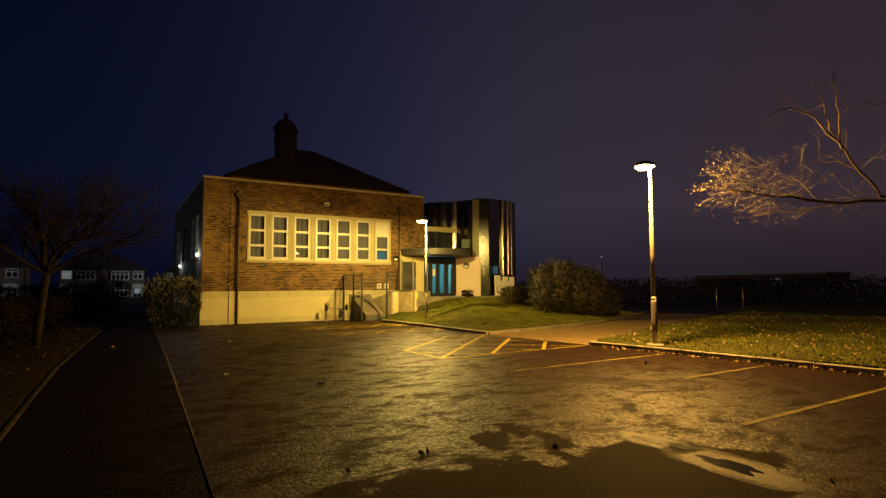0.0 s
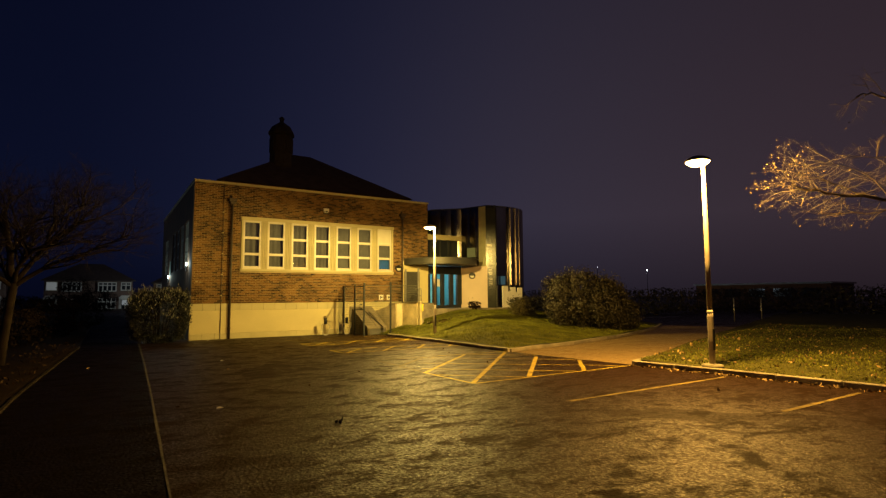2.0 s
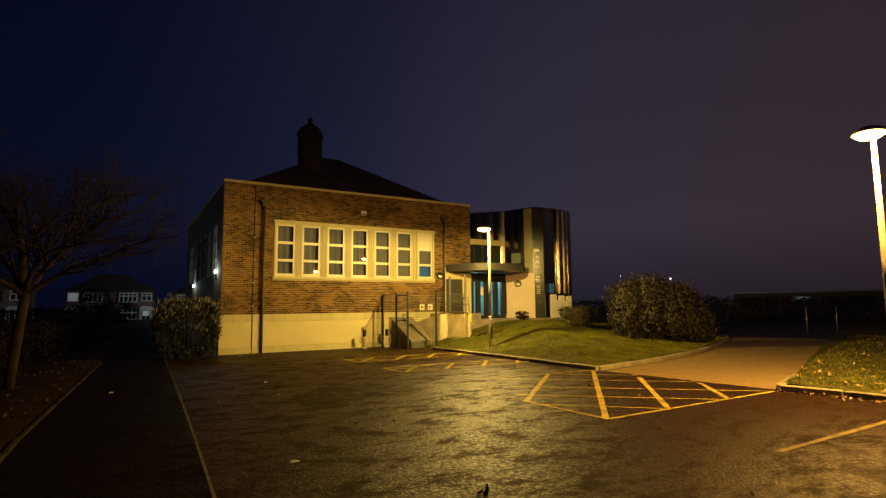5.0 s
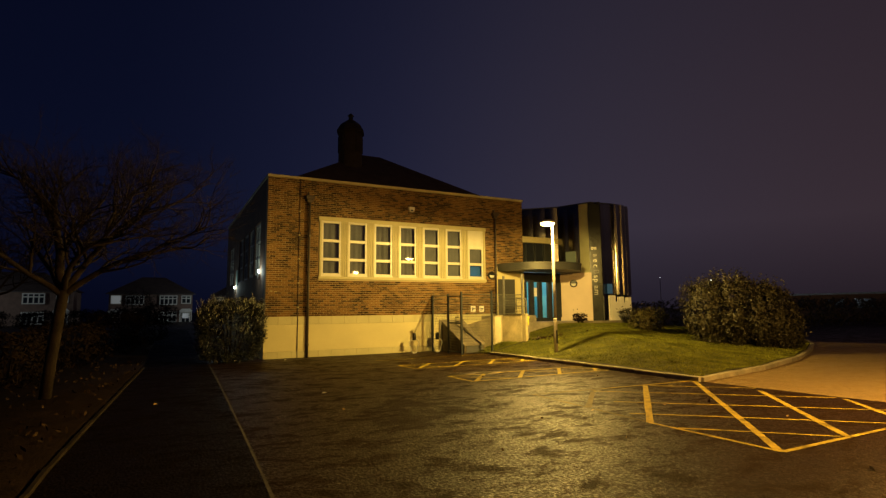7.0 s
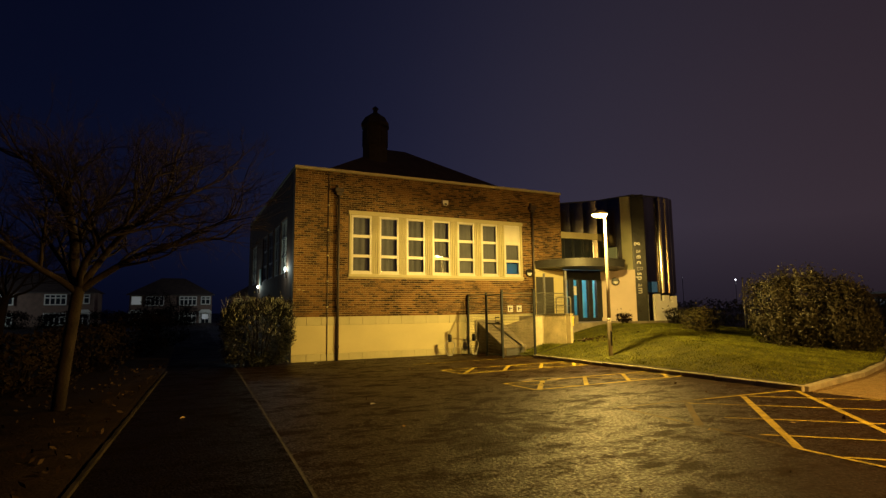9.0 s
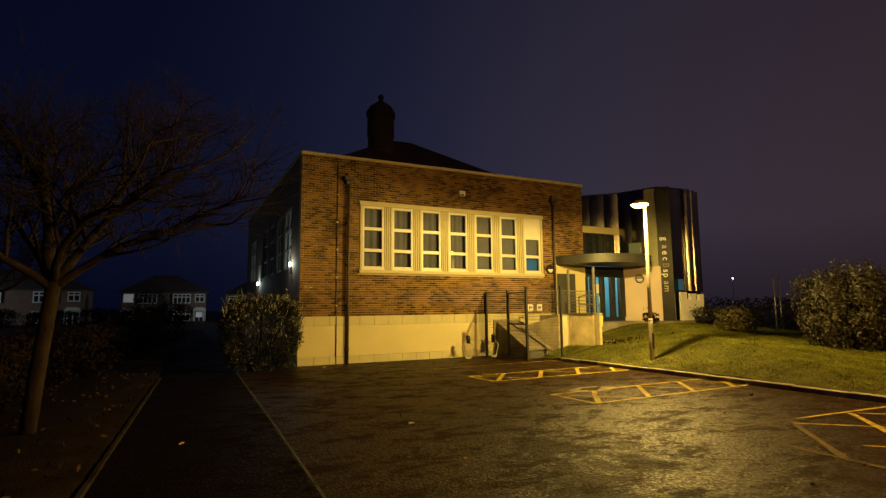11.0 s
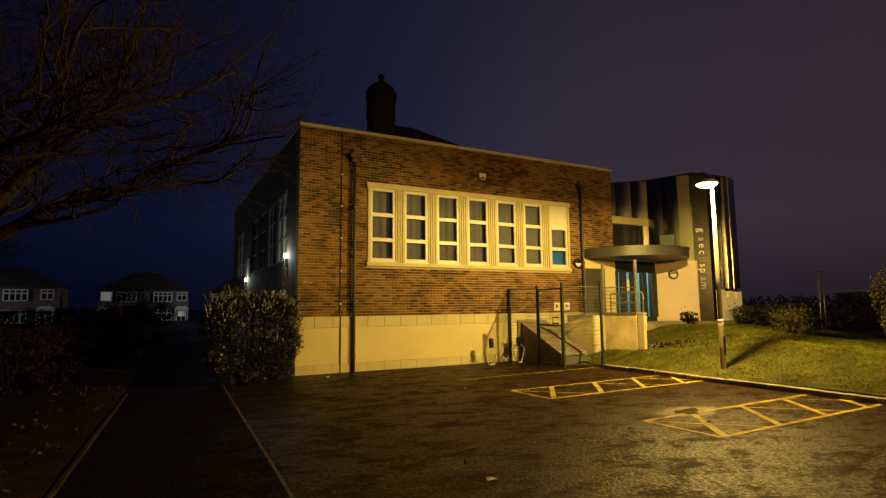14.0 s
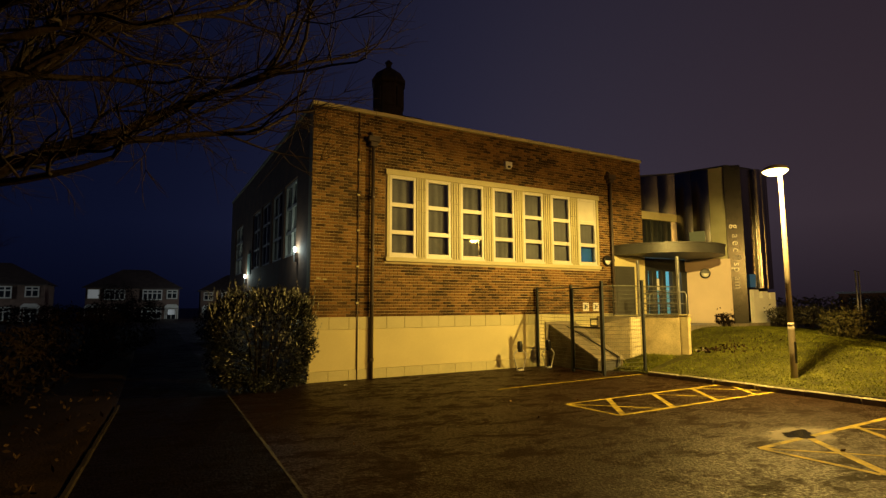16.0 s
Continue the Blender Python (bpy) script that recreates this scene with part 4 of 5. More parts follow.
laurel((1.66, 24.72, -0.22), (1.04, 0.60), 2.10, 19000, 0.038, "dense dark glossy evergreen laurel block against the corner", 3)
for k, (x, y, sx, sy, sz, cnt) in enumerate(((15.95, 17.5, 0.62, 0.7, 1.06, 6500), (16.5, 16.95, 0.7, 0.7, 1.18, 7500), (17.1, 16.45, 0.7, 0.65, 1.16, 7500), (17.65, 16.2, 0.55, 0.55, 1.05, 5500), (18.4, 16.3, 0.55, 0.5, 0.72, 3500), (19.2, 16.65, 0.6, 0.5, 0.62, 3500))):
    shrub((x, y, mound(x, y) - 0.05), (sx, sy, sz), cnt, 0.046, HEDGE_LEAF, "tall uneven brownish green hedge shrub on the bank", 20 + k, "hedge_shrub", 0.06, 0.16)
shrub((16.7, 20.65, mound(16.7, 20.65) - 0.05), (0.72, 0.55, 0.40), 2200, 0.05, LAMPLIT_LEAF, "low spreading shrub on the bank, leaves coloured as if lit gold", 44, lump=0.08, sprig=0.2)
shrub((16.2, 23.95, 0.88), (0.38, 0.22, 0.19), 420, 0.05, DARK_LEAF, "small dark spiky shrub by the entrance wall", 41)
shrub((18.9, 23.6, 0.86), (0.55, 0.4, 0.3), 700, 0.05, HEDGE_LEAF, "low rounded shrub before the stepped wall", 42)
shrub((19.9, 23.2, 0.80), (0.6, 0.5, 0.36), 800, 0.05, HEDGE_LEAF, "low rounded shrub before the stepped wall", 43)
# bed hedge and far shrubs along the footpath
for k, (x, y, sx, sy, sz) in enumerate(((-3.4, 20.5, 1.1, 2.4, 0.62), (-3.0, 26.0, 1.2, 2.6, 0.7), (-4.6, 15.0, 1.4, 2.6, 0.6), (-2.2, 31.5, 1.2, 2.0, 0.85), (-6.5, 24.0, 1.8, 3.0, 0.7), (-1.4, 37.0, 1.2, 1.6, 0.9), (3.0, 43.5, 1.4, 1.4, 0.8))):
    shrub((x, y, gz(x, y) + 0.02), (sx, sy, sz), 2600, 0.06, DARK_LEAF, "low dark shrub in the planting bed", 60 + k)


def grow(bm, rng, start, way, length, radius, level, tips, droop=0.0, split=(3, 5)):
    pts, p, d = [Vector(start)], Vector(start), Vector(way).normalized()
    n = 5 if level < 3 else 3
    for i in range(n):
        d = (d + Vector((rng.uniform(-1, 1), rng.uniform(-1, 1), rng.uniform(-1, 1))) * (0.22 if level < 2 else 0.34) + Vector((0, 0, -droop * 0.1))).normalized()
        p = p + d * length / n
        pts.append(p.copy())
    tube(bm, pts, radius, 7 if level < 2 else 4, radius * (0.55 if level < 3 else 0.3), False)
    if level >= 4:
        tips.append((pts[-1], d))
        return
    for k in range(rng.randint(*split)):
        i = rng.randint(2, n)
        side = Vector((rng.uniform(-1, 1), rng.uniform(-1, 1), rng.uniform(-0.5, 0.8)))
        grow(bm, rng, pts[i], d * 0.9 + side * 0.75, length * rng.uniform(0.5, 0.75), radius * 0.45, level + 1, tips, droop, split)
    if level > 1:
        tips.append((pts[-1], d))


def leaf_cloud(name, places, leaf, material, parent, seed):
    rng = np.random.default_rng(seed)
    v, f = [], []
    for p in places:
        n = rng.normal(size=3)
        a = np.cross(n, rng.normal(size=3))
        a /= np.linalg.norm(a) + 1e-9
        b = np.cross(n / np.linalg.norm(n), a)
        L = leaf * rng.uniform(0.6, 1.3)
        c = np.array(p)
        i = len(v)
        v += [c - a * L, c + b * L * 0.45, c + a * L, c - b * L * 0.45]
        f.append((i, i + 1, i + 2, i + 3))
    ob = cloud(name, [tuple(q) for q in v], f, material)
    if parent:
        ob.parent, ob.matrix_parent_inverse = parent, parent.matrix_world.inverted()
    return ob


# tree over the field, with a few dry leaves left at the twig ends
rng = random.Random(11)
tree = thing("field_tree", (16.2, 3.6, 0.15), "bare spreading tree with some dry pale leaves", "tree")
tubepart("trunk", [(16.2, 3.6, 0.0), (16.1, 3.65, 1.4), (16.0, 3.7, 2.6), (15.9, 3.8, 3.8), (15.8, 3.8, 5.6)], 0.26, BARK, tree, 12, radius2=0.12)
tips = []


def limb(points, r, twigs, reach, fine):
    """A bent limb with a spray of thin twigs along its outer part."""
    bm = bmesh.new()
    pts = [Vector(p) for p in points]
    path = []
    for a, b in zip(pts, pts[1:]):
        path += [a + (b - a) * k / 3 + Vector((rng.uniform(-0.03, 0.03), rng.uniform(-0.03, 0.03), rng.uniform(-0.03, 0.03))) for k in range(3)]
    path.append(pts[-1])
    tube(bm, path, r, 8, r * 0.3, False)
    for k in range(twigs):
        f = rng.uniform(0.25, 1.0)
        i = min(len(path) - 2, int(f * (len(path) - 1)))
        along_way = (path[i + 1] - path[i]).normalized()
        way = along_way * rng.uniform(0.2, 1.0) + Vector((rng.uniform(-0.6, 0.6), rng.uniform(-0.7, 0.7), rng.uniform(-0.55, 0.75)))
        grow(bm, rng, path[i], way, reach * rng.uniform(0.5, 1.15), fine, 2, tips, 0.3, (3, 4))
    return part("limb", bm, BARK, tree)


limb([(15.9, 3.75, 3.3), (14.9, 4.2, 3.42), (13.6, 5.0, 3.38), (12.6, 5.6, 3.50), (12.0, 5.9, 3.54), (11.5, 6.1, 3.62), (11.1, 6.22, 3.70)], 0.050, 38, 0.64, 0.0060)
limb([(15.2, 4.1, 3.45), (14.3, 4.5, 3.5), (13.24, 4.5, 3.97), (12.42, 4.6, 4.54), (11.76, 4.7, 4.95), (11.2, 4.9, 5.13), (10.85, 5.0, 5.0)], 0.034, 7, 0.5, 0.007)
limb([(12.42, 4.6, 4.54), (12.0, 4.55, 4.85), (11.75, 4.5, 5.16), (11.6, 4.5, 5.5)], 0.020, 3, 0.4, 0.006)
limb([(12.6, 4.55, 4.42), (12.3, 4.45, 4.9), (12.07, 4.4, 5.32), (11.95, 4.4, 5.8)], 0.020, 3, 0.4, 0.006)
limb([(13.24, 4.5, 3.97), (13.0, 4.8, 4.2), (12.7, 5.2, 4.25), (12.0, 5.6, 4.2)], 0.018, 8, 0.5, 0.006)
limb([(12.6, 5.6, 3.5), (12.1, 5.9, 3.75), (11.7, 6.1, 3.9), (11.3, 6.25, 3.95)], 0.014, 12, 0.6, 0.0046)
limb([(13.6, 5.0, 3.38), (13.0, 5.5, 3.22), (12.3, 5.9, 3.15), (11.6, 6.2, 3.2)], 0.013, 11, 0.55, 0.0043)
limb([(13.2, 5.25, 3.42), (12.8, 5.5, 3.85), (12.2, 5.8, 4.15), (11.7, 6.0, 4.2)], 0.013, 11, 0.55, 0.0043)
limb([(15.8, 3.8, 4.6), (15.0, 3.4, 6.0), (14.2, 3.0, 7.2)], 0.07, 9, 0.9, 0.012)
limb([(15.8, 3.8, 4.4), (16.9, 4.6, 5.8), (17.8, 5.2, 6.8)], 0.07, 9, 0.9, 0.012)
spots = [p + Vector((rng.gauss(0, 0.05), rng.gauss(0, 0.05), rng.gauss(-0.03, 0.06))) for p, d in tips if p.z < 4.5 for _ in range((1 if rng.random() < 0.14 else 0) + (2 if p.x < 10.8 else 0) + (1 if p.x < 11.2 and rng.random() < 0.35 else 0))]
leaf_cloud("leaves", spots, 0.019, DRY_LEAF, tree, 5)

# bare trees of the planting bed: a forked trunk under a dense twiggy crown
for k, (x, y, h, s, reach, girth) in enumerate(((-1.98, 17.2, 1.95, 5, 1.72, 0.095), (-7.5, 36, 2.2, 8, 2.0, 0.16))):
    rng = random.Random(s)
    tree = thing("bed_tree", (x, y, gz(x, y)), "dark bare tree with a twiggy crown in the planting bed", "tree")
    tubepart("trunk", [(x - 0.14, y, gz(x, y) - 0.05), (x - 0.08, y, h * 0.35), (x - 0.02, y, h * 0.7), (x + 0.04, y, h)], girth, BED_BARK, tree, 12, radius2=girth * 0.92)
    tips = []
    for j, (a, up, ln, r) in enumerate(((2.9, 2.6, 1.5, 0.085), (0.1, 0.8, 1.3, 0.06), (1.5, 1.4, 1.3, 0.06), (-1.5, 1.2, 1.2, 0.055), (0.7, 1.6, 1.5, 0.06), (3.6, 1.0, 1.3, 0.055), (-0.5, 1.9, 1.5, 0.06), (2.2, 1.1, 1.2, 0.05))):
        bm = bmesh.new()
        grow(bm, rng, (x + 0.04, y, h - 0.05 - 0.05 * (j % 3)), (math.cos(a), math.sin(a), up), reach * ln * 0.72, r, 0, tips, -0.1, (5, 6) if k == 0 else (4, 5))
        part("limb", bm, BED_BARK, tree)
far = thing("far_hedge", (40, 26, -0.2), "distant dark hedge beyond the field", "hedge", kind="stuff")
for k in range(16):
    a = radians(8 + 2.7 * k)
    d = 58 + 6 * math.sin(k)
    leafy("foliage", (d * math.cos(a), d * math.sin(a), 0.9), (2.6, 2.6, 1.25), 700, 0.16, HEDGE_LEAF, far, 400 + k)
block = thing("far_building", (74, 34, -0.2), "distant dark flat-roofed building", "building")
boxpart("wall", (68, 28, -0.3, 74, 44, 2.7), HOUSE_BRICK, block)
boxpart("roof", (67.8, 27.8, 2.7, 74.2, 44.2, 2.9), GREY_STEEL, block)
for k in range(5):
    boxpart("window", (67.9, 29 + 3 * k, 1.2, 67.99, 31 + 3 * k, 2.2), DARK_GLASS, block)
for x, y in ((29.4, 17.6), (30.9, 16.9)):
    p = thing("field_post", (x, y, 0.1), "slim pale post standing on the field", "post", "field posts")
    tubepart("shaft", [(x, y, 0.05), (x, y, 1.35)], 0.03, GREY_STEEL, p)
for x, y in ((22.2, 22.7), (22.9, 22.9)):
    p = thing("slim_post", (x, y, gz(x, y)), "slim dark grey post behind the shrubs", "post", "slim posts")
    tubepart("shaft", [(x, y, gz(x, y) - 0.05), (x, y, 2.75)], 0.03, GREY_STEEL, p)
    boxpart("cap", (x - 0.036, y - 0.036, 2.751, x + 0.036, y + 0.036, 2.78), DARK_METAL, p)
for x, y, z, r in ((171, 128, 10.6, 0.20), (128, 114, 10.0, 0.06)):
    p = thing("distant_street_lamp", (x, y, gz(x, y)), "tiny cool-white lamp far beyond the field", "street lamp", "distant lamps")
    tubepart("column", [(x, y, gz(x, y) - 0.1), (x, y, z - r)], 0.09, GREY_STEEL, p)
    bm = bmesh.new()
    lathe(bm, [(0.3 * r, z - r), (r, z - 0.4 * r), (r, z + 0.4 * r), (0.3 * r, z + r)], (x, y), 12)
    part("lantern", bm, FAR_GLOW, p)
# grass blades and fallen leaves


def blades(name, count, pick, height, seed, tall):
    rng = np.random.default_rng(seed)
    v, f = [], []
    while len(f) < count:
        x, y = pick(rng)
        z = height(x, y)
        a, h = rng.uniform(0, 6.283), tall * rng.uniform(0.5, 1.3)
        w = 0.010 * rng.uniform(0.7, 1.6)
        lx, ly = rng.normal(scale=1.0, size=2) * h
        i = len(v)
        v += [(x - w * math.cos(a), y - w * math.sin(a), z - 0.01), (x + w * math.cos(a), y + w * math.sin(a), z - 0.01), (x + lx, y + ly, z + h)]
        f.append((i, i + 1, i + 2))
    return tagged(cloud(name, v, f, BLADE), "short damp grass blades", "grass", kind="stuff")


def on_mound(rng):
    while True:
        x, y = rng.uniform(9.5, 23), rng.uniform(13, 24.3)
        if x > 9.6 + (y - 12.9) * 0.088 and y > yb(x) + 0.12 and not (y > 22.0 and x < 12.0):
            return x, y


def on_field(rng):
    while True:
        x, y = 9.8 + 16 * rng.uniform() ** 1.6, rng.uniform(-2, 14)
        if y < 8.9 + (x - 9.67) * 0.33 and x > 10.75 - y * 0.09:
            return x, y


blades("grass_bank", 130000, on_mound, mound, 1, 0.026)


def in_yard(rng):
    return rng.uniform(10.5, 11.8), rng.uniform(22.3, 23.6)


def yard_height(x, y):
    return gz(x, y) + 0.02 + 0.36 * max(0.0, (x - 10.42) / 1.44) ** 1.3


bare = thing("bank_debris", (12.5, 21.9, mound(12.5, 21.9)), "dead twigs and leaves strewn at the bank's corner", "debris", kind="stuff")
rr = np.random.default_rng(17)
leaf_cloud("dead_leaves", [(x, y, mound(x, y) + 0.03) for x, y in ((12.2 + abs(rr.normal(scale=0.7)), 22.1 - abs(rr.normal(scale=0.6))) for k in range(170))], 0.045, BED_LEAF, bare, 9)
blades("grass_yard", 2600, in_yard, yard_height, 3, 0.06)
blades("grass_field", 45000, on_field, lawn, 2, 0.028)
rng = np.random.default_rng(8)
spots = []
for k in range(1300):
    x, y = on_field(rng)
    spots.append((x, y, lawn(x, y) + 0.05))
for k in range(420):
    f = rng.uniform(0, 0.62)
    p = on_line(KERB_C, f)
    o = abs(rng.normal(scale=0.10))
    spots.append((p.x - 0.09 - o, p.y + rng.normal(scale=0.05), gz(0, p.y) + 0.02))
for k in range(130):
    x, y = rng.uniform(-0.5, 9.5), rng.uniform(1, 21)
    if rng.uniform() < 0.35:
        spots.append((x, y, gz(x, y) + 0.012))
bed_spots = []
for k in range(420):
    y = rng.uniform(4, 26)
    x = float(np.interp(y, [p[1] for p in edge], [p[0] for p in edge])) - 0.1 - abs(rng.normal(scale=1.1))
    bed_spots.append((x, y, gz(x, y) + 0.10))
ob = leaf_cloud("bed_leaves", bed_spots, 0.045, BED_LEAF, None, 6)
tagged(ob, "dark brown leaves on the planting bed", "leaves", kind="stuff")
ob = leaf_cloud("fallen_leaves", spots, 0.040, DRY_LEAF, None, 4)
tagged(ob, "scattered brown fallen leaves on grass and kerb", "leaves", kind="stuff")

# garden hedges before the far houses
for k, (x, y, sx, sz) in enumerate(((-8.6, 84, 2.6, 1.15), (-4.6, 85, 2.4, 1.3), (-1.2, 83, 2.2, 1.55), (-13.5, 82, 2.6, 1.1), (-18.5, 80, 2.8, 1.2), (-24, 79, 3.0, 1.1), (8.0, 86, 2.4, 1.3), (-4.0, 92, 2.0, 2.5))):
    shrub((x, y, -0.55), (sx, 0.9, sz), 1800, 0.13, DARK_LEAF, "dark garden hedge before the far houses", 90 + k, "garden_hedge")

# ---- far houses ----


def house(x, y, z, yaw, wide, lit, label):
    h = thing("house", (0, 0, 0), label, "house", "far semi-detached houses")
    W, D, E = wide / 2, 4.0, 5.0
    bm = bmesh.new()
    box(bm, -W, 0, 0, W, 2 * D, E)
    part("wall", bm, HOUSE_BRICK, h)
    bm = bmesh.new()
    lo = [bm.verts.new(p) for p in ((-W - 0.4, -0.4, E), (W + 0.4, -0.4, E), (W + 0.4, 2 * D + 0.4, E), (-W - 0.4, 2 * D + 0.4, E))]
    hi = [bm.verts.new(p) for p in ((-W + 4, D, E + 2.7), (W - 4, D, E + 2.7))]
    bm.faces.new(lo[::-1])
    bm.faces.new((lo[0], lo[1], hi[1], hi[0]))
    bm.faces.new((lo[1], lo[2], hi[1]))
    bm.faces.new((lo[2], lo[3], hi[0], hi[1]))
    bm.faces.new((lo[3], lo[0], hi[0]))
    part("roof", bm, ROOF, h)
    boxpart("gutter", (-W - 0.42, -0.5, E - 0.12, W + 0.42, -0.402, E - 0.02), PIPE, h)
    for s in (-1, 1):
        for cx, w, z0, z1, bay in ((0.20 * wide, 2.3, 3.35, 4.65, True), (0.42 * wide, 1.25, 3.5, 4.65, False), (0.20 * wide, 2.3, 0.7, 2.2, True), (0.42 * wide, 1.2, 0.1, 2.1, False)):
            cx *= s
            win = boxpart("window", (cx - w / 2, -0.25 if bay else -0.04, z0, cx + w / 2, 0.02, z1), DARK_GLASS, h)
            bm = bmesh.new()
            yy = (-0.25 if bay else -0.04) - 0.05
            for q in range(5 if bay else 3):
                m = cx - w / 2 + w * q / (4 if bay else 2)
                box(bm, m - 0.07, yy, z0, m + 0.07, yy + 0.045, z1)
            for zz in (z0, z0 + (z1 - z0) * 0.68, z1):
                box(bm, cx - w / 2 - 0.07, yy - 0.01, zz - 0.07, cx + w / 2 + 0.07, yy + 0.04, zz + 0.07)
            part("frame", bm, WHITE_PAINT, win)
    for s in (-1, 1):
        cx = s * 0.42 * wide
        porch = boxpart("porch", (cx - 0.85, -0.9, 2.15, cx + 0.85, -0.02, 2.28), WHITE_PAINT, h)
        bm = bmesh.new()
        f, b = [[bm.verts.new((cx + dx, yy, zz)) for dx, zz in ((-0.95, 2.285), (0.95, 2.285), (0.55, 2.68), (-0.55, 2.68))] for yy in (-0.95, -0.02)]
        bm.faces.new(f)
        bm.faces.new(b[::-1])
        for q in range(4):
            bm.faces.new((f[q], b[q], b[(q + 1) % 4], f[(q + 1) % 4]))
        part("porch_roof", bm, WHITE_PAINT, porch)
        for dx in (-0.8, 0.8):
            boxpart("post", (cx + dx - 0.05, -0.88, 0.0, cx + dx + 0.05, -0.78, 2.148), WHITE_PAINT, porch)
    for cx, z0, z1, w in lit:
        boxpart("lit_pane", (cx - w / 2, -0.30, z0, cx + w / 2, -0.26, z1), FAR_PANE, h)
    h.matrix_world = Matrix.Translation((x, y, z)) @ Matrix.Rotation(yaw, 4, "Z")
    return h


FAR_PANE = glow("curtained_lit_window", (0.75, 0.8, 0.75), 0.10)
house(-2.4, 98, -0.85, 0.0, 11.2, [(-4.7, 3.5, 4.65, 1.2), (4.7, 1.2, 2.0, 0.9)], "dark brick semi-detached house with white windows")
house(-18.65, 92, -0.75, 0.0, 14.0, [], "dark brick semi-detached house with white bay windows")
house(13.5, 104, -1.0, -0.05, 14.0, [], "dark brick semi-detached house with white windows")
house(-41, 90, -1.0, 0.2, 15.0, [], "dark brick semi-detached house with white bay windows")
# unseen lamp added behind the school to light the houses' fronts
point_lamp("unseen_house_light", (13.0, 87, 5.2), 2500, (0.75, 0.9, 1.0), 0.2)
sl = thing("unseen_house_lamp", (13.0, 87.3, -0.22), "unseen cool-white lamp on a steel column, added to light the houses", "street lamp")
tubepart("column", [(13, 87.3, -0.3), (13, 87.3, 5.3)], 0.07, GREY_STEEL, sl)
boxpart("lantern", (12.85, 86.7, 5.28, 13.15, 87.4, 5.4), GREY_STEEL, sl, 0.02)

# second unseen lamp, added far to the left for the next house
point_lamp("unseen_house_light", (-30.0, 82, 5.2), 2400, (0.75, 0.9, 1.0), 0.2)
sl = thing("unseen_house_lamp", (-30.0, 82.3, -0.22), "unseen cool-white lamp on a steel column, added to light the houses", "street lamp")
tubepart("column", [(-30, 82.3, -0.3), (-30, 82.3, 5.3)], 0.07, GREY_STEEL, sl)
boxpart("lantern", (-30.15, 81.7, 5.28, -29.85, 82.4, 5.4), GREY_STEEL, sl, 0.02)

# ---- fittings on the facade ----


def downpipe(x, z_top, label):
    p = thing("downpipe", (x, YF - 0.1, gz(x, YF)), label, "drainpipe", "downpipes")
    tubepart("pipe", [(x, YF - 0.10, -0.22 if x < 8 else 1.22), (x, YF - 0.10, z_top - 0.12)], 0.045, PIPE, p, 10)
    bm = bmesh.new()
    box(bm, x - 0.16, YF - 0.22, z_top - 0.02, x + 0.16, YF - 0.004, z_top + 0.12, 0.01)
    box(bm, x - 0.10, YF - 0.18, z_top - 0.14, x + 0.10, YF - 0.02, z_top - 0.022, 0.01)
    part("hopper", bm, PIPE, p, "rusty square hopper head")
    tubepart("inlet", [(x - 0.05, YF - 0.02, z_top + 0.24), (x - 0.05, YF - 0.11, z_top + 0.2), (x - 0.05, YF - 0.11, z_top + 0.1)], 0.04, PIPE, p)
    z = 0.2 if x < 8 else 1.6
    while z < z_top - 0.3:
        bm = bmesh.new()
        lathe(bm, [(0.058, z), (0.062, z + 0.02), (0.062, z + 0.06), (0.058, z + 0.08)], (x, YF - 0.10), 10)
        part("collar", bm, PIPE, p)
        z += 1.35
    return p


downpipe(4.37, 5.72, "dark cast iron downpipe with hopper on the brickwork")
downpipe(12.72, 5.7, "dark cast iron downpipe with hopper beside the entrance")
wire = thing("wall_conduit", (4.02, YF, -0.2), "thin copper strip running up the brick wall", "conduit")
tubepart("strip", [(4.02, YF - 0.05, -0.22), (4.02, YF - 0.05, 1.3), (4.02, YF - 0.012, 1.4), (4.02, YF - 0.012, ZT)], 0.014, PIPE, wire, 6)
for z in (0.5, 1.6, 2.5, 3.4, 4.3, 5.2):
    boxpart("clip", (3.985, YF - 0.03, z, 4.055, YF + 0.004, z + 0.04), CREAM, wire)
bell = thing("alarm_box", (8.62, YF, 5.6), "small pale alarm bell box on the brick wall", "alarm")
bm = bmesh.new()
prof = [(-0.13, 0.10), (0.13, 0.10), (0.13, -0.02), (0.08, -0.11), (-0.08, -0.11), (-0.13, -0.02)]
fr = [bm.verts.new((8.62 + x * 0.94, YF - 0.09, 5.66 + z * 0.94)) for x, z in prof]
bk = [bm.verts.new((8.62 + x, YF + 0.004, 5.66 + z)) for x, z in prof]
bm.faces.new(fr)
for k in range(6):
    bm.faces.new((fr[k], fr[(k + 1) % 6], bk[(k + 1) % 6], bk[k]))
part("cover", bm, SIGN_WHITE, bell)
boxpart("strobe", (8.57, YF - 0.115, 5.57, 8.67, YF - 0.091, 5.63), BLACK, bell, 0.004)


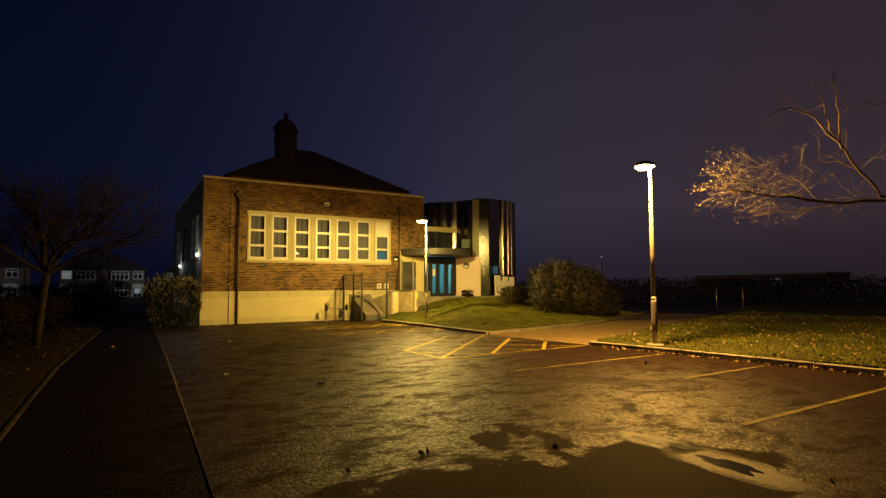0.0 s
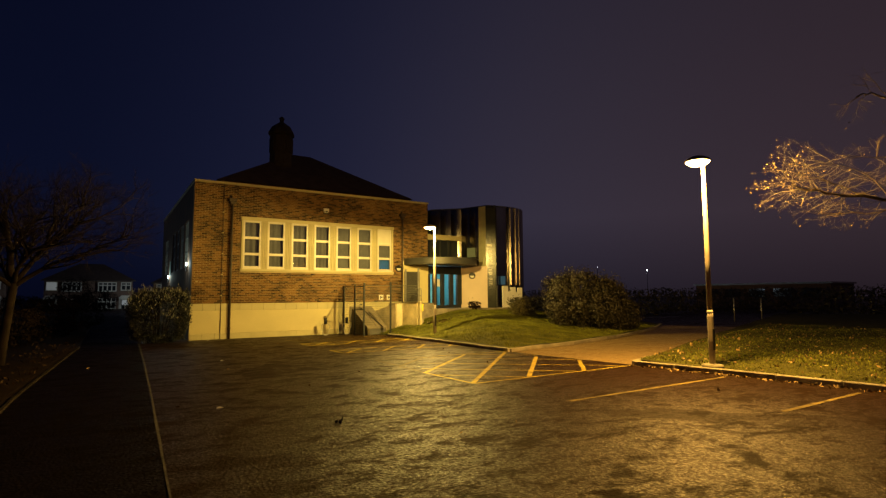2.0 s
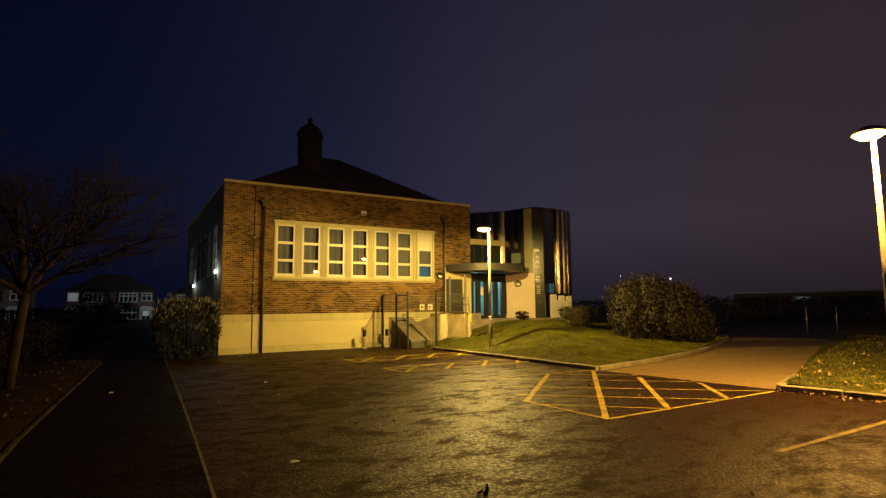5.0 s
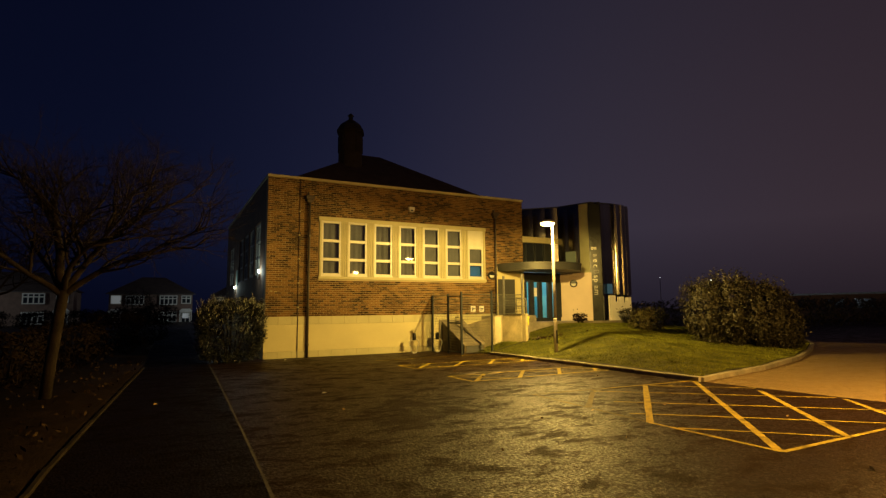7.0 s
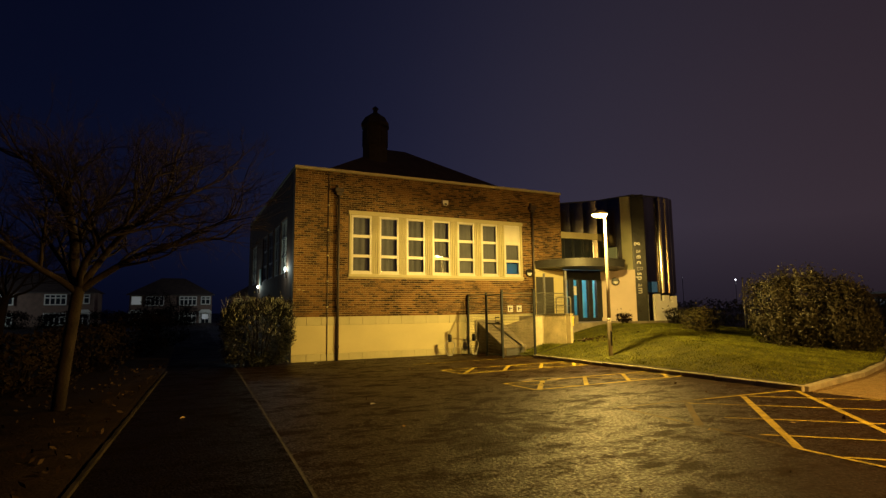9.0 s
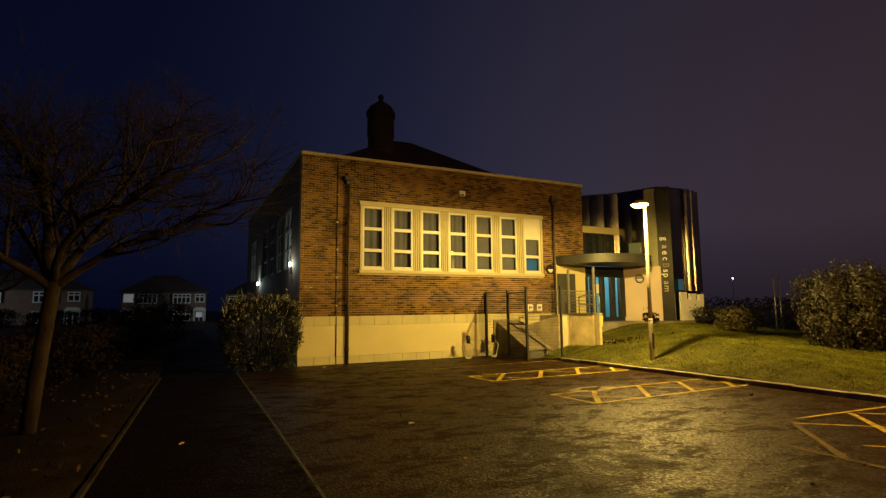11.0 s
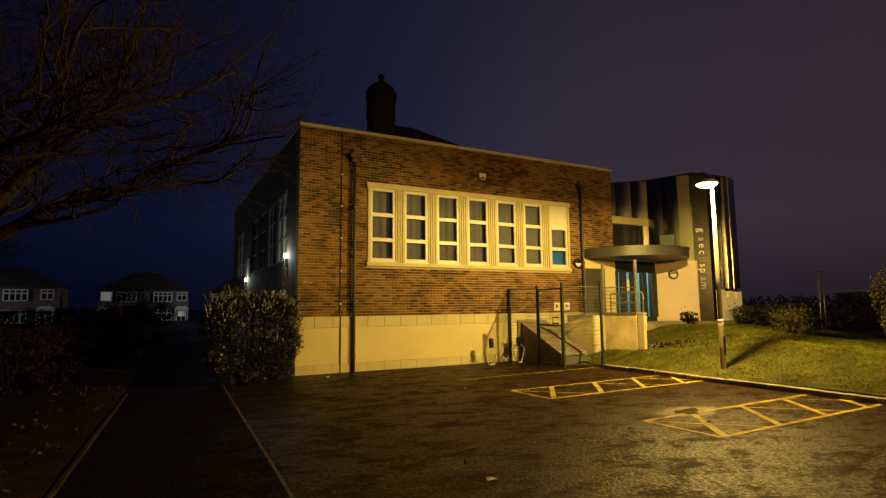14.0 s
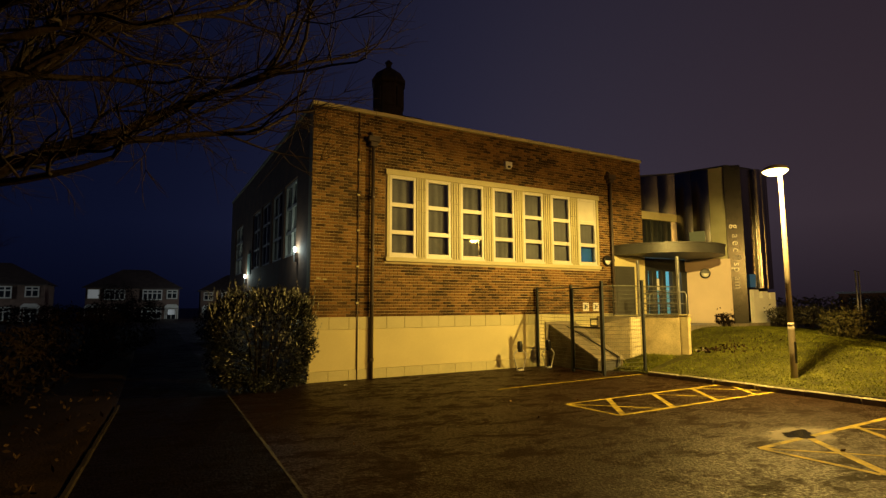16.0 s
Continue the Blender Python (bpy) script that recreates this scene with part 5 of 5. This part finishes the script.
def ring_light(x, y, z, yaw, label):
    """A round bulkhead with a dark rim and a hooded pale lower half."""
    r = thing("bulkhead_light", (0, 0, 0), label, "wall light", "bulkhead lights")
    bm = bmesh.new()
    lathe(bm, [(0.175, 0.0), (0.175, 0.06), (0.15, 0.085), (0.135, 0.085), (0.135, 0.0)], (0, 0), 28)
    part("rim", bm, BLACK, r)
    bm = bmesh.new()
    lathe(bm, [(0.132, 0.01), (0.13, 0.06), (0.08, 0.085), (0.02, 0.09)], (0, 0), 24)
    part("diffuser", bm, SIGN_WHITE, r, "pale diffuser")
    bm = bmesh.new()
    arc = [(0.134 * math.cos(a), 0.134 * math.sin(a)) for a in (math.pi * k / 14 for k in range(15))]
    prism(bm, arc, 0.06, 0.1)
    part("hood", bm, BLACK, r)
    r.matrix_world = Matrix.Translation((x, y, z)) @ Matrix.Rotation(yaw, 4, "Z") @ Matrix.Rotation(radians(90), 4, "X")
    return r


ring_light(12.52, YF - 0.01, 2.98, 0, "black ringed bulkhead light on the brick wall")
ring_light(16.86, 25.02, 2.65, -math.atan2(1.08, 0.97), "black ringed bulkhead light on the splayed wall")
for x, label in ((11.56, "small white wall notice with dark mark"), (11.99, "small white wall notice with dark mark")):
    s = thing("wall_notice", (x, YF, 1.36), label, "sign", "wall notices")
    boxpart("plate", (x - 0.12, YF - 0.018, 1.36, x + 0.12, YF + 0.004, 1.62), SIGN_WHITE, s, 0.003)
    boxpart("mark", (x - 0.06, YF - 0.021, 1.42, x - 0.015, YF - 0.0185, 1.56), BLACK, s)
    boxpart("mark", (x + 0.0, YF - 0.021, 1.47, x + 0.06, YF - 0.0185, 1.53), BLACK, s)
for x, z in ((3.05, 2.21), (3.2, 2.19)):
    s = thing("wall_mark", (x, YF, z), "pale mortar scar on the brick wall", "wall mark", "wall marks")
    boxpart("scar", (x - 0.05, YF - 0.006, z - 0.014, x + 0.05, YF + 0.004, z + 0.014), CREAM, s)
for y, z, w in ((26.78, 2.98, 13.0), (34.9, 2.68, 16.0)):
    s = thing("side_wall_light", (X0 - 0.04, y, z), "lit cool-white bulkhead lamp on the side wall", "wall light", "side wall lights")
    boxpart("housing", (X0 - 0.09, y - 0.05, z - 0.30, X0 + 0.004, y + 0.05, z - 0.06), GREY_STEEL, s, 0.008)
    bm = bmesh.new()
    lathe(bm, [(0.015, z - 0.05), (0.028, z - 0.03), (0.03, z + 0.07), (0.012, z + 0.10)], (X0 - 0.07, y), 12)
    bulb = part("bulb", bm, WALL_GLOW, s)
    bulb.visible_shadow = False
    point_lamp("side_light", (X0 - 0.17, y, z + 0.03), w, (0.8, 1.0, 0.93), 0.06)

# ---- platform, hatch and fence beside the entrance ----
plat = thing("ramp_platform", (11.1, 22.3, -0.1), "stained concrete ramp landing with cream end", "ramp")
PARAPET = mat("streaked_parapet_concrete", (0.48, 0.40, 0.23), 0.85, spec=0.2, vary=0.45, scale=2.0, fine=28, bump=0.2)
BOARD = mat("cream_board_paint", (0.62, 0.55, 0.36), 0.7, vary=0.2, scale=2.5, fine=30, bump=0.1)
PALE_RENDER = mat("pale_stained_render", (0.46, 0.39, 0.25), 0.8, vary=0.4, scale=2.2, fine=30, bump=0.2)


def wall_run(name, a, b, za, zb, thick, material, label="", foot=-0.3):
    """An upright wall from a to b whose top runs from za to zb; its thickness lies on the east and north."""
    bm = bmesh.new()
    way = Vector((b[0] - a[0], b[1] - a[1])).normalized()
    off = Vector((-way.y, way.x)) * thick
    ends = [(a, za), (b, zb), ((b[0] + off.x, b[1] + off.y), zb), ((a[0] + off.x, a[1] + off.y), za)]
    lo, hi = [bm.verts.new((*p, foot)) for p, z in ends], [bm.verts.new((*p, z)) for p, z in ends]
    bm.faces.new(lo[::-1])
    bm.faces.new(hi)
    for k in range(4):
        bm.faces.new((lo[k], lo[(k + 1) % 4], hi[(k + 1) % 4], hi[k]))
    return part(name, bm, material, plat, label)


wall_run("hatch_wall", (11.05, 25.44), (11.44, 23.72), 0.78, 1.20, 0.12, PALE_RENDER, "pale wall with a sloping top")
wall_run("board", (11.445, 23.70), (11.74, 23.505), 1.20, 1.22, 0.05, BOARD, "pale framed board")
for u, w in ((0.0, 0.05), (0.35, 0.05)):
    x, y = 11.445 + 0.29 * u / 0.405, 23.70 - 0.195 * u / 0.405
    wall_run("board_batten", (x, y - 0.012), (x + 0.044, y - 0.036), 1.205, 1.215, 0.012, PILLAR)
wall_run("parapet", (11.75, 23.5), (11.90, 22.42), 1.22, 1.24, 0.14, PARAPET, "damp stained concrete parapet")
wall_run("coping", (11.72, 23.5), (11.87, 22.41), 1.27, 1.29, 0.20, STAINED, foot=1.243)
boxpart("end_pillar", (11.91, 22.16, -0.1, 12.01, 22.40, 1.25), PILLAR, plat, 0.012, "cream painted end")
boxpart("end_cap", (11.895, 22.14, 1.252, 12.03, 22.42, 1.30), PILLAR, plat, 0.008)
boxpart("retaining_wall", (12.08, 22.41, -0.1, 12.24, 24.1, 1.20), CONCRETE, plat, 0.012)
bm = bmesh.new()
grid = []
for j in range(7):
    row = []
    for i in range(7):
        x, y = 10.42 + (11.86 - 10.42) * i / 6, 22.22 + (23.75 - 22.22) * j / 6
        row.append(bm.verts.new((x, y, gz(x, y) + 0.02 + 0.36 * (i / 6) ** 1.3 + 0.02 * math.sin(5 * x + 7 * y))))
    grid.append(row)
for a, b in zip(grid, grid[1:]):
    for i in range(6):
        bm.faces.new((a[i], a[i + 1], b[i + 1], b[i])).smooth = True
tagged(part("yard_soil", bm, GRASS), "weedy grass between the hatch and the parapet", "soil", kind="structure")
boxpart("deck", (11.95, 24.104, 1.15, 13.9, YF - 0.06, 1.20), CONCRETE, plat)
boxpart("fill", (11.95, 24.104, -0.2, 13.9, YF - 0.06, 1.146), CONCRETE, plat)
wall_run("back_wall", (11.60, 23.9), (11.95, 24.11), 1.10, 1.14, 0.1, CONCRETE)
hatch = thing("cellar_hatch", (10.6, 24.4, -0.22), "sloping timber cellar hatch on concrete cheeks", "hatch")


def wedge(f0, f1, b0, b1, lift=0.0):
    """A sloping block, f0 to f1 across its foot and b0 to b1 across its head at the wall."""
    bm = bmesh.new()
    prof = [(23.40, -0.25), (23.40, 0.09), (25.38, 0.95), (25.45, 0.95), (25.45, -0.25)]
    if lift:
        prof = [(23.36, 0.095), (23.36, 0.14), (25.38, 1.00), (25.38, 0.955)]
    a, b = ([bm.verts.new((lo + (hi - lo) * (y - 23.36) / 2.09, y, z)) for y, z in prof] for lo, hi in ((f0, b0), (f1, b1)))
    bm.faces.new(a)
    bm.faces.new(b[::-1])
    for k in range(len(prof)):
        bm.faces.new((a[k], a[(k + 1) % len(prof)], b[(k + 1) % len(prof)], b[k]))
    return bm


part("cheek", wedge(9.90, 9.99, 9.98, 10.07), STAINED, hatch)
part("base", wedge(10.0, 10.74, 10.08, 10.94), ROOM, hatch)
part("cheek", wedge(10.75, 10.82, 10.95, 11.03), STAINED, hatch)
WOOD = mat("weathered_grey_timber", (0.20, 0.17, 0.12), 0.75, vary=0.35, scale=3, fine=30, bump=0.3)
part("leaf", wedge(9.88, 10.345, 9.96, 10.49, 1), WOOD, hatch)
part("leaf", wedge(10.36, 10.84, 10.505, 11.04, 1), WOOD, hatch)
boxpart("head_board", (9.86, 25.40, 0.3, 11.03, 25.455, 1.06), WOOD, hatch)
tubepart("bar", [(10.62, 23.34, 0.17), (10.40, 25.1, 0.93)], 0.018, DARK_METAL, hatch, 6)
tubepart("bar", [(10.62, 23.34, 0.0), (10.62, 23.34, 0.19)], 0.014, DARK_METAL, hatch, 6)

fence = thing("mesh_fence", (9.6, 23.8, -0.2), "dark green wire mesh fence with steel posts", "fence")


def mesh_panel(a, b, z0, z1, parent, step=0.1, wires=0.2):
    bm = bmesh.new()
    a, b = Vector(a), Vector(b)
    d = (b - a).length
    n = max(2, int((z1 - z0) / step))
    for k in range(n + 1):
        z = z0 + (z1 - z0) * k / n
        tube(bm, [(a.x, a.y, z), (b.x, b.y, z)], 0.0046, 4)
    m = max(1, int(d / 0.055))
    for k in range(m + 1):
        p = a + (b - a) * k / m
        tube(bm, [(p.x, p.y, z0), (p.x, p.y, z1)], 0.0020, 3)
    return part("mesh_panel", bm, WIRE, parent)


P1, P2, P3, P4, P5 = (9.55, 25.40), (9.45, 23.85), (9.40, 22.70), (10.56, 22.45), (11.99, 22.46)
for (x, y), top in ((P1, 2.05), (P2, 2.08), (P3, 2.13), (P4, 2.16)):
    boxpart("post", (x - 0.033, y - 0.033, gz(x, y) - 0.05, x + 0.033, y + 0.033, top), DARK_METAL, fence, 0.005)
    boxpart("post_cap", (x - 0.038, y - 0.038, top + 0.001, x + 0.038, y + 0.038, top + 0.02), BLACK, fence)
for a, b, low in ((P1, P2, -0.1), (P3, P4, -0.08), (P4, P5, 1.22)):
    a, b = Vector(a), Vector(b)
    way = (b - a).normalized() * 0.04
    mesh_panel(a + way, b - way, low, 2.02, fence)
    for z in (2.03, 1.72, 1.30):
        tubepart("rail_wire", [(*(a + way), z), (*(b - way), z)], 0.013 if z > 2 else 0.006, WIRE, fence, 5)
for x, y, z0, top in ((11.99, 22.46, 1.25, 2.85), (12.07, 23.85, 1.20, 2.85)):
    boxpart("tall_post", (x - 0.035, y - 0.035, z0, x + 0.035, y + 0.035, top), GREY_STEEL, fence, 0.005, "tall bare steel post")
mesh_panel((12.0, 22.5), (12.07, 23.81), 1.28, 2.05, fence)
gate = thing("fence_gate", (9.43, 23.28, -0.18), "dark steel mesh gate standing shut between posts", "gate")
a, b = Vector((9.447, 23.79)), Vector((9.403, 22.76))
tubepart("stile", [(a.x, a.y, -0.1), (a.x, a.y, 2.0)], 0.024, DARK_METAL, gate, 6)
tubepart("stile", [(b.x, b.y, -0.1), (b.x, b.y, 2.02)], 0.024, DARK_METAL, gate, 6)
for z in (-0.09, 0.98, 1.99):
    tubepart("rail", [(a.x, a.y, z), (b.x, b.y, z)], 0.024, DARK_METAL, gate, 6)
mesh_panel(a, b, -0.08, 1.97, gate)
tubepart("latch", [(b.x - 0.05, b.y + 0.06, 1.20), (b.x - 0.05, b.y + 0.30, 1.20), (b.x - 0.05, b.y + 0.30, 1.03), (b.x - 0.05, b.y + 0.06, 1.03)], 0.022, BLACK, gate, 6, "black latch box")
rail = thing("hand_rail", (12.3, 22.6, 1.25), "grey tubular handrail on the landing", "railing")
tubepart("rail", [(12.02, 22.26, 1.29), (12.02, 22.26, 1.82), (12.05, 22.32, 1.89), (12.5, 23.6, 1.90), (13.43, 24.89, 1.90), (13.43, 24.89, 1.19)], 0.022, GREY_STEEL, rail)
tubepart("rail", [(12.03, 22.28, 1.58), (12.5, 23.6, 1.58), (13.42, 24.87, 1.58)], 0.016, GREY_STEEL, rail)
grit = thing("grit_box", (12.08, 22.33, 0.9), "small yellow plastic box fixed beside the landing end", "grit box")
bm = bmesh.new()
box(bm, 12.012, 22.24, 0.86, 12.13, 22.40, 1.10, 0.015)
part("body", bm, BIN_YELLOW, grit)
bm = bmesh.new()
box(bm, 12.012, 22.225, 1.104, 12.145, 22.41, 1.20, 0.02)
part("lid", bm, BIN_YELLOW, grit)


def anchor(x, y, label):
    z = gz(x, y)
    s = thing("cycle_anchor", (x, y, z), label, "cycle stand", "cycle anchors")
    loop = [(0.06, 0.01), (0.10, 0.03), (0.21, 0.38), (0.20, 0.44), (0.05, 0.58), (-0.05, 0.58), (-0.20, 0.44), (-0.21, 0.38), (-0.10, 0.03), (-0.06, 0.01), (0.06, 0.01)]
    tubepart("loop", [(x + a, y, z + b) for a, b in loop], 0.016, GALV, s, 6)
    boxpart("base", (x - 0.09, y - 0.05, z - 0.01, x + 0.09, y + 0.05, z + 0.035), GALV, s, 0.005)
    bm = bmesh.new()
    lathe(bm, [(0.055, z + 0.50), (0.075, z + 0.53), (0.075, z + 0.74), (0.06, z + 0.78)], (x, y), 12)
    part("lock_housing", bm, BLACK, s)
    return s


anchor(8.42, 24.78, "steel cycle anchor loop with black housing")
anchor(9.50, 24.9, "steel cycle anchor loop with black housing")
rub = thing("rubble_heap", (12.2, 22.0, 0.3), "loose stones and twigs heaped by the landing", "rubble", kind="stuff")
rr = random.Random(4)
for k in range(26):
    x, y = 12.28 + rr.gauss(0, 0.13), 22.12 + rr.gauss(0, 0.16)
    bm = bmesh.new()
    s = rr.uniform(0.015, 0.045)
    bmesh.ops.create_icosphere(bm, subdivisions=1, radius=s)
    for v in bm.verts:
        v.co *= rr.uniform(0.65, 1.25)
    bmesh.ops.translate(bm, vec=(x, y, mound(x, y) + s * 0.6), verts=bm.verts)
    part("stone", bm, SOIL if k % 3 else KERB, rub)


def pool(name, x, y, rx, ry, material, seed, lift, label="", category="", wob=0.28):
    rr = random.Random(seed)
    bm = bmesh.new()
    n, ph = 40, [rr.uniform(0, 6.28) for _ in range(5)]
    vs = []
    for k in range(n):
        a = 2 * math.pi * k / n
        r = 1 + wob * (math.sin(2 * a + ph[0]) * 0.5 + math.sin(3 * a + ph[1]) * 0.4 + math.sin(5 * a + ph[2]) * 0.35 + math.sin(9 * a + ph[3]) * 0.25)
        px, py = x + rx * r * math.cos(a), y + ry * r * math.sin(a)
        vs.append(bm.verts.new((px, py, gz(px, py) + lift)))
    bm.faces.new(vs)
    ob = part(name, bm, material)
    return tagged(ob, label, category, kind="structure")




def silt_patch_material():
    """Pale dried silt that thins out raggedly towards its edge."""
    m = mat("pale_dried_silt", (0.085, 0.058, 0.036), 0.62, spec=0.25, vary=0.5, scale=8, fine=70, bump=0.8, rgb2=(0.17, 0.12, 0.08), depth=0.01)
    n, l = m.node_tree.nodes, m.node_tree.links
    tc, dist, noise = n.new("ShaderNodeTexCoord"), n.new("ShaderNodeVectorMath"), n.new("ShaderNodeTexNoise")
    flat = n.new("ShaderNodeVectorMath")
    flat.operation, flat.inputs[1].default_value = "MULTIPLY", (1.0, 1.0, 0.0)
    dist.operation, dist.inputs[1].default_value = "DISTANCE", (0.5, 0.5, 0.0)
    noise.inputs["Scale"].default_value, noise.inputs["Detail"].default_value, noise.inputs["Roughness"].default_value = 5.0, 10.0, 0.75
    l.new(tc.outputs["Generated"], flat.inputs[0])
    l.new(flat.outputs[0], dist.inputs[0])
    l.new(tc.outputs["Generated"], noise.inputs["Vector"])
    wob, fade = n.new("ShaderNodeMath"), n.new("ShaderNodeMapRange")
    wob.operation, wob.inputs[1].default_value = "MULTIPLY_ADD", 0.55
    l.new(noise.outputs["Fac"], wob.inputs[0])
    l.new(dist.outputs["Value"], wob.inputs[2])
    fade.inputs["From Min"].default_value, fade.inputs["From Max"].default_value = 0.58, 0.84
    l.new(wob.outputs[0], fade.inputs["Value"])
    clear, mix = n.new("ShaderNodeBsdfTransparent"), n.new("ShaderNodeMixShader")
    l.new(fade.outputs[0], mix.inputs[0])
    l.new(n["Principled BSDF"].outputs[0], mix.inputs[1])
    l.new(clear.outputs[0], mix.inputs[2])
    l.new(mix.outputs[0], n["Material Output"].inputs[0])
    return m


WET_RIM = silt_patch_material()
for k, (x, y, rx, ry) in enumerate(((4.10, 2.95, 0.06, 0.17), (4.05, 2.20, 0.09, 0.28), (6.72, 16.86, 0.26, 0.15))):
    pool("silt_patch", x, y, rx * 2.1 + 0.10, ry * 2.0 + 0.10, WET_RIM, 30 + k, 0.0035, "pale silt round a pothole", "silt", 0.2)
    pool("puddle", x, y, rx, ry, WATER, 50 + k, 0.0075, "small black puddle in a pothole", "puddle", 0.4)
pool("puddle", 37.0, 27.5, 2.2, 0.9, WATER, 70, 0.012, "thin puddle shining on the drive", "puddle")
for x, y, s in ((2.05, 3.75, 0.05), (2.35, 7.45, 0.06)):
    wl_ob = leaf_cloud("wet_leaf", [(x, y, gz(x, y) + 0.02), (x + 0.03, y + 0.02, gz(x, y) + 0.03), (x - 0.03, y + 0.03, gz(x, y) + 0.025)], s, DARK_LEAF, None, int(x * 100))
    tagged(wl_ob, "dark wet clump of leaves on the asphalt", "leaf")

# ---- bricks of the front ----
HEAD_Z = ZT - 0.1


def brick_mesh(w):
    bm = bmesh.new()
    x0, x1, z0, z1, y0, y1, c = 0.005, w - 0.005, 0.005, 0.070, 0.0, 0.018, 0.004
    f = [bm.verts.new(p) for p in ((x0 + c, y0, z0 + c), (x1 - c, y0, z0 + c), (x1 - c, y0, z1 - c), (x0 + c, y0, z1 - c))]
    b = [bm.verts.new(p) for p in ((x0, y1, z0), (x1, y1, z0), (x1, y1, z1), (x0, y1, z1))]
    bm.faces.new(f)
    for k in range(4):
        bm.faces.new((f[(k + 1) % 4], f[k], b[k], b[(k + 1) % 4]))
    return bm


shared = {}
bv, bf = [], []
rr = random.Random(12)
course = 0
z = ZP
while z + 0.075 <= HEAD_Z + 0.002:
    x = X0 - (0.1125 if course % 2 else 0.0)
    while x < X1:
        w = 0.225
        a, b = max(x, X0), min(x + w, X1)
        x += w
        spans = [(a, b)]
        if z + 0.07 > WZ0 - 0.02 and z < WZ1 + 0.01:
            spans = [(p, min(q, WX0 - 0.03)) for p, q in spans if p < WX0 - 0.03] + [(max(p, WX1 + 0.03), q) for p, q in spans if q > WX1 + 0.03]
        if z < 3.32:
            spans = [(p, min(q, 12.78)) for p, q in spans if p < 12.78]
        for p, q in spans:
            if q - p < 0.035:
                continue
            out = rr.uniform(-0.0015, 0.003)
            full = abs(q - p - 0.225) < 0.001
            if full and z < WZ0 - 0.08 and 8.6 < p < 12.4:
                if 0.225 not in shared:
                    m = brick_mesh(0.225)
                    me = bpy.data.meshes.new("brick")
                    m.to_mesh(me)
                    m.free()
                    me.materials.append(BRICK_PIECE)
                    shared[0.225] = me
                ob = new("brick", shared[0.225])
                ob.location = (p, YF + 0.002 - out, z)
                ob.parent = building
                ob.matrix_parent_inverse = building.matrix_world.inverted()
            else:
                c, i = 0.004, len(bv)
                y0, y1 = YF + 0.002 - out, YF + 0.0195
                x0, x1, z0, z1 = p + 0.005, q - 0.005, z + 0.005, z + 0.070
                bv += [(x0 + c, y0, z0 + c), (x1 - c, y0, z0 + c), (x1 - c, y0, z1 - c), (x0 + c, y0, z1 - c), (x0, y1, z0), (x1, y1, z0), (x1, y1, z1), (x0, y1, z1)]
                bf += [(i, i + 1, i + 2, i + 3)] + [(i + (k + 1) % 4, i + k, i + 4 + k, i + 4 + (k + 1) % 4) for k in range(4)]
    z += 0.075
    course += 1
ob = cloud("brickwork", bv, bf, BRICK)
ob.parent, ob.matrix_parent_inverse = building, building.matrix_world.inverted()
ob["kind"] = "stuff"

# Pale green patch standing in for wall lit by the side lamp.
wall_patch = thing("lit_wall_patch", (X0, 34.4, 2.8), "pale green patch painting the lamp-lit side wall", "wall panel")
boxpart("panel", (X0 - 0.03, 34.1, 2.75, X0 - 0.004, 34.7, 3.55), mat("lamplit_wall_green", (0.30, 0.48, 0.42), 0.6), wall_patch, 0.004)
for x, y in ((3.43, 24.5), (2.43, 15.62), (1.3, 9.2)):
    lit = thing("litter", (x, y, gz(x, y)), "small scrap of pale paper on the asphalt", "litter", "litter scraps")
    bm = bmesh.new()
    v = [bm.verts.new((x + a, y + b, gz(x, y) + c)) for a, b, c in ((-0.05, -0.02, 0.012), (0.04, -0.03, 0.02), (0.06, 0.03, 0.008), (-0.03, 0.04, 0.026), (0.0, 0.0, 0.034))]
    for k in range(4):
        bm.faces.new((v[k], v[(k + 1) % 4], v[4]))
    part("scrap", bm, SIGN_WHITE, lit)
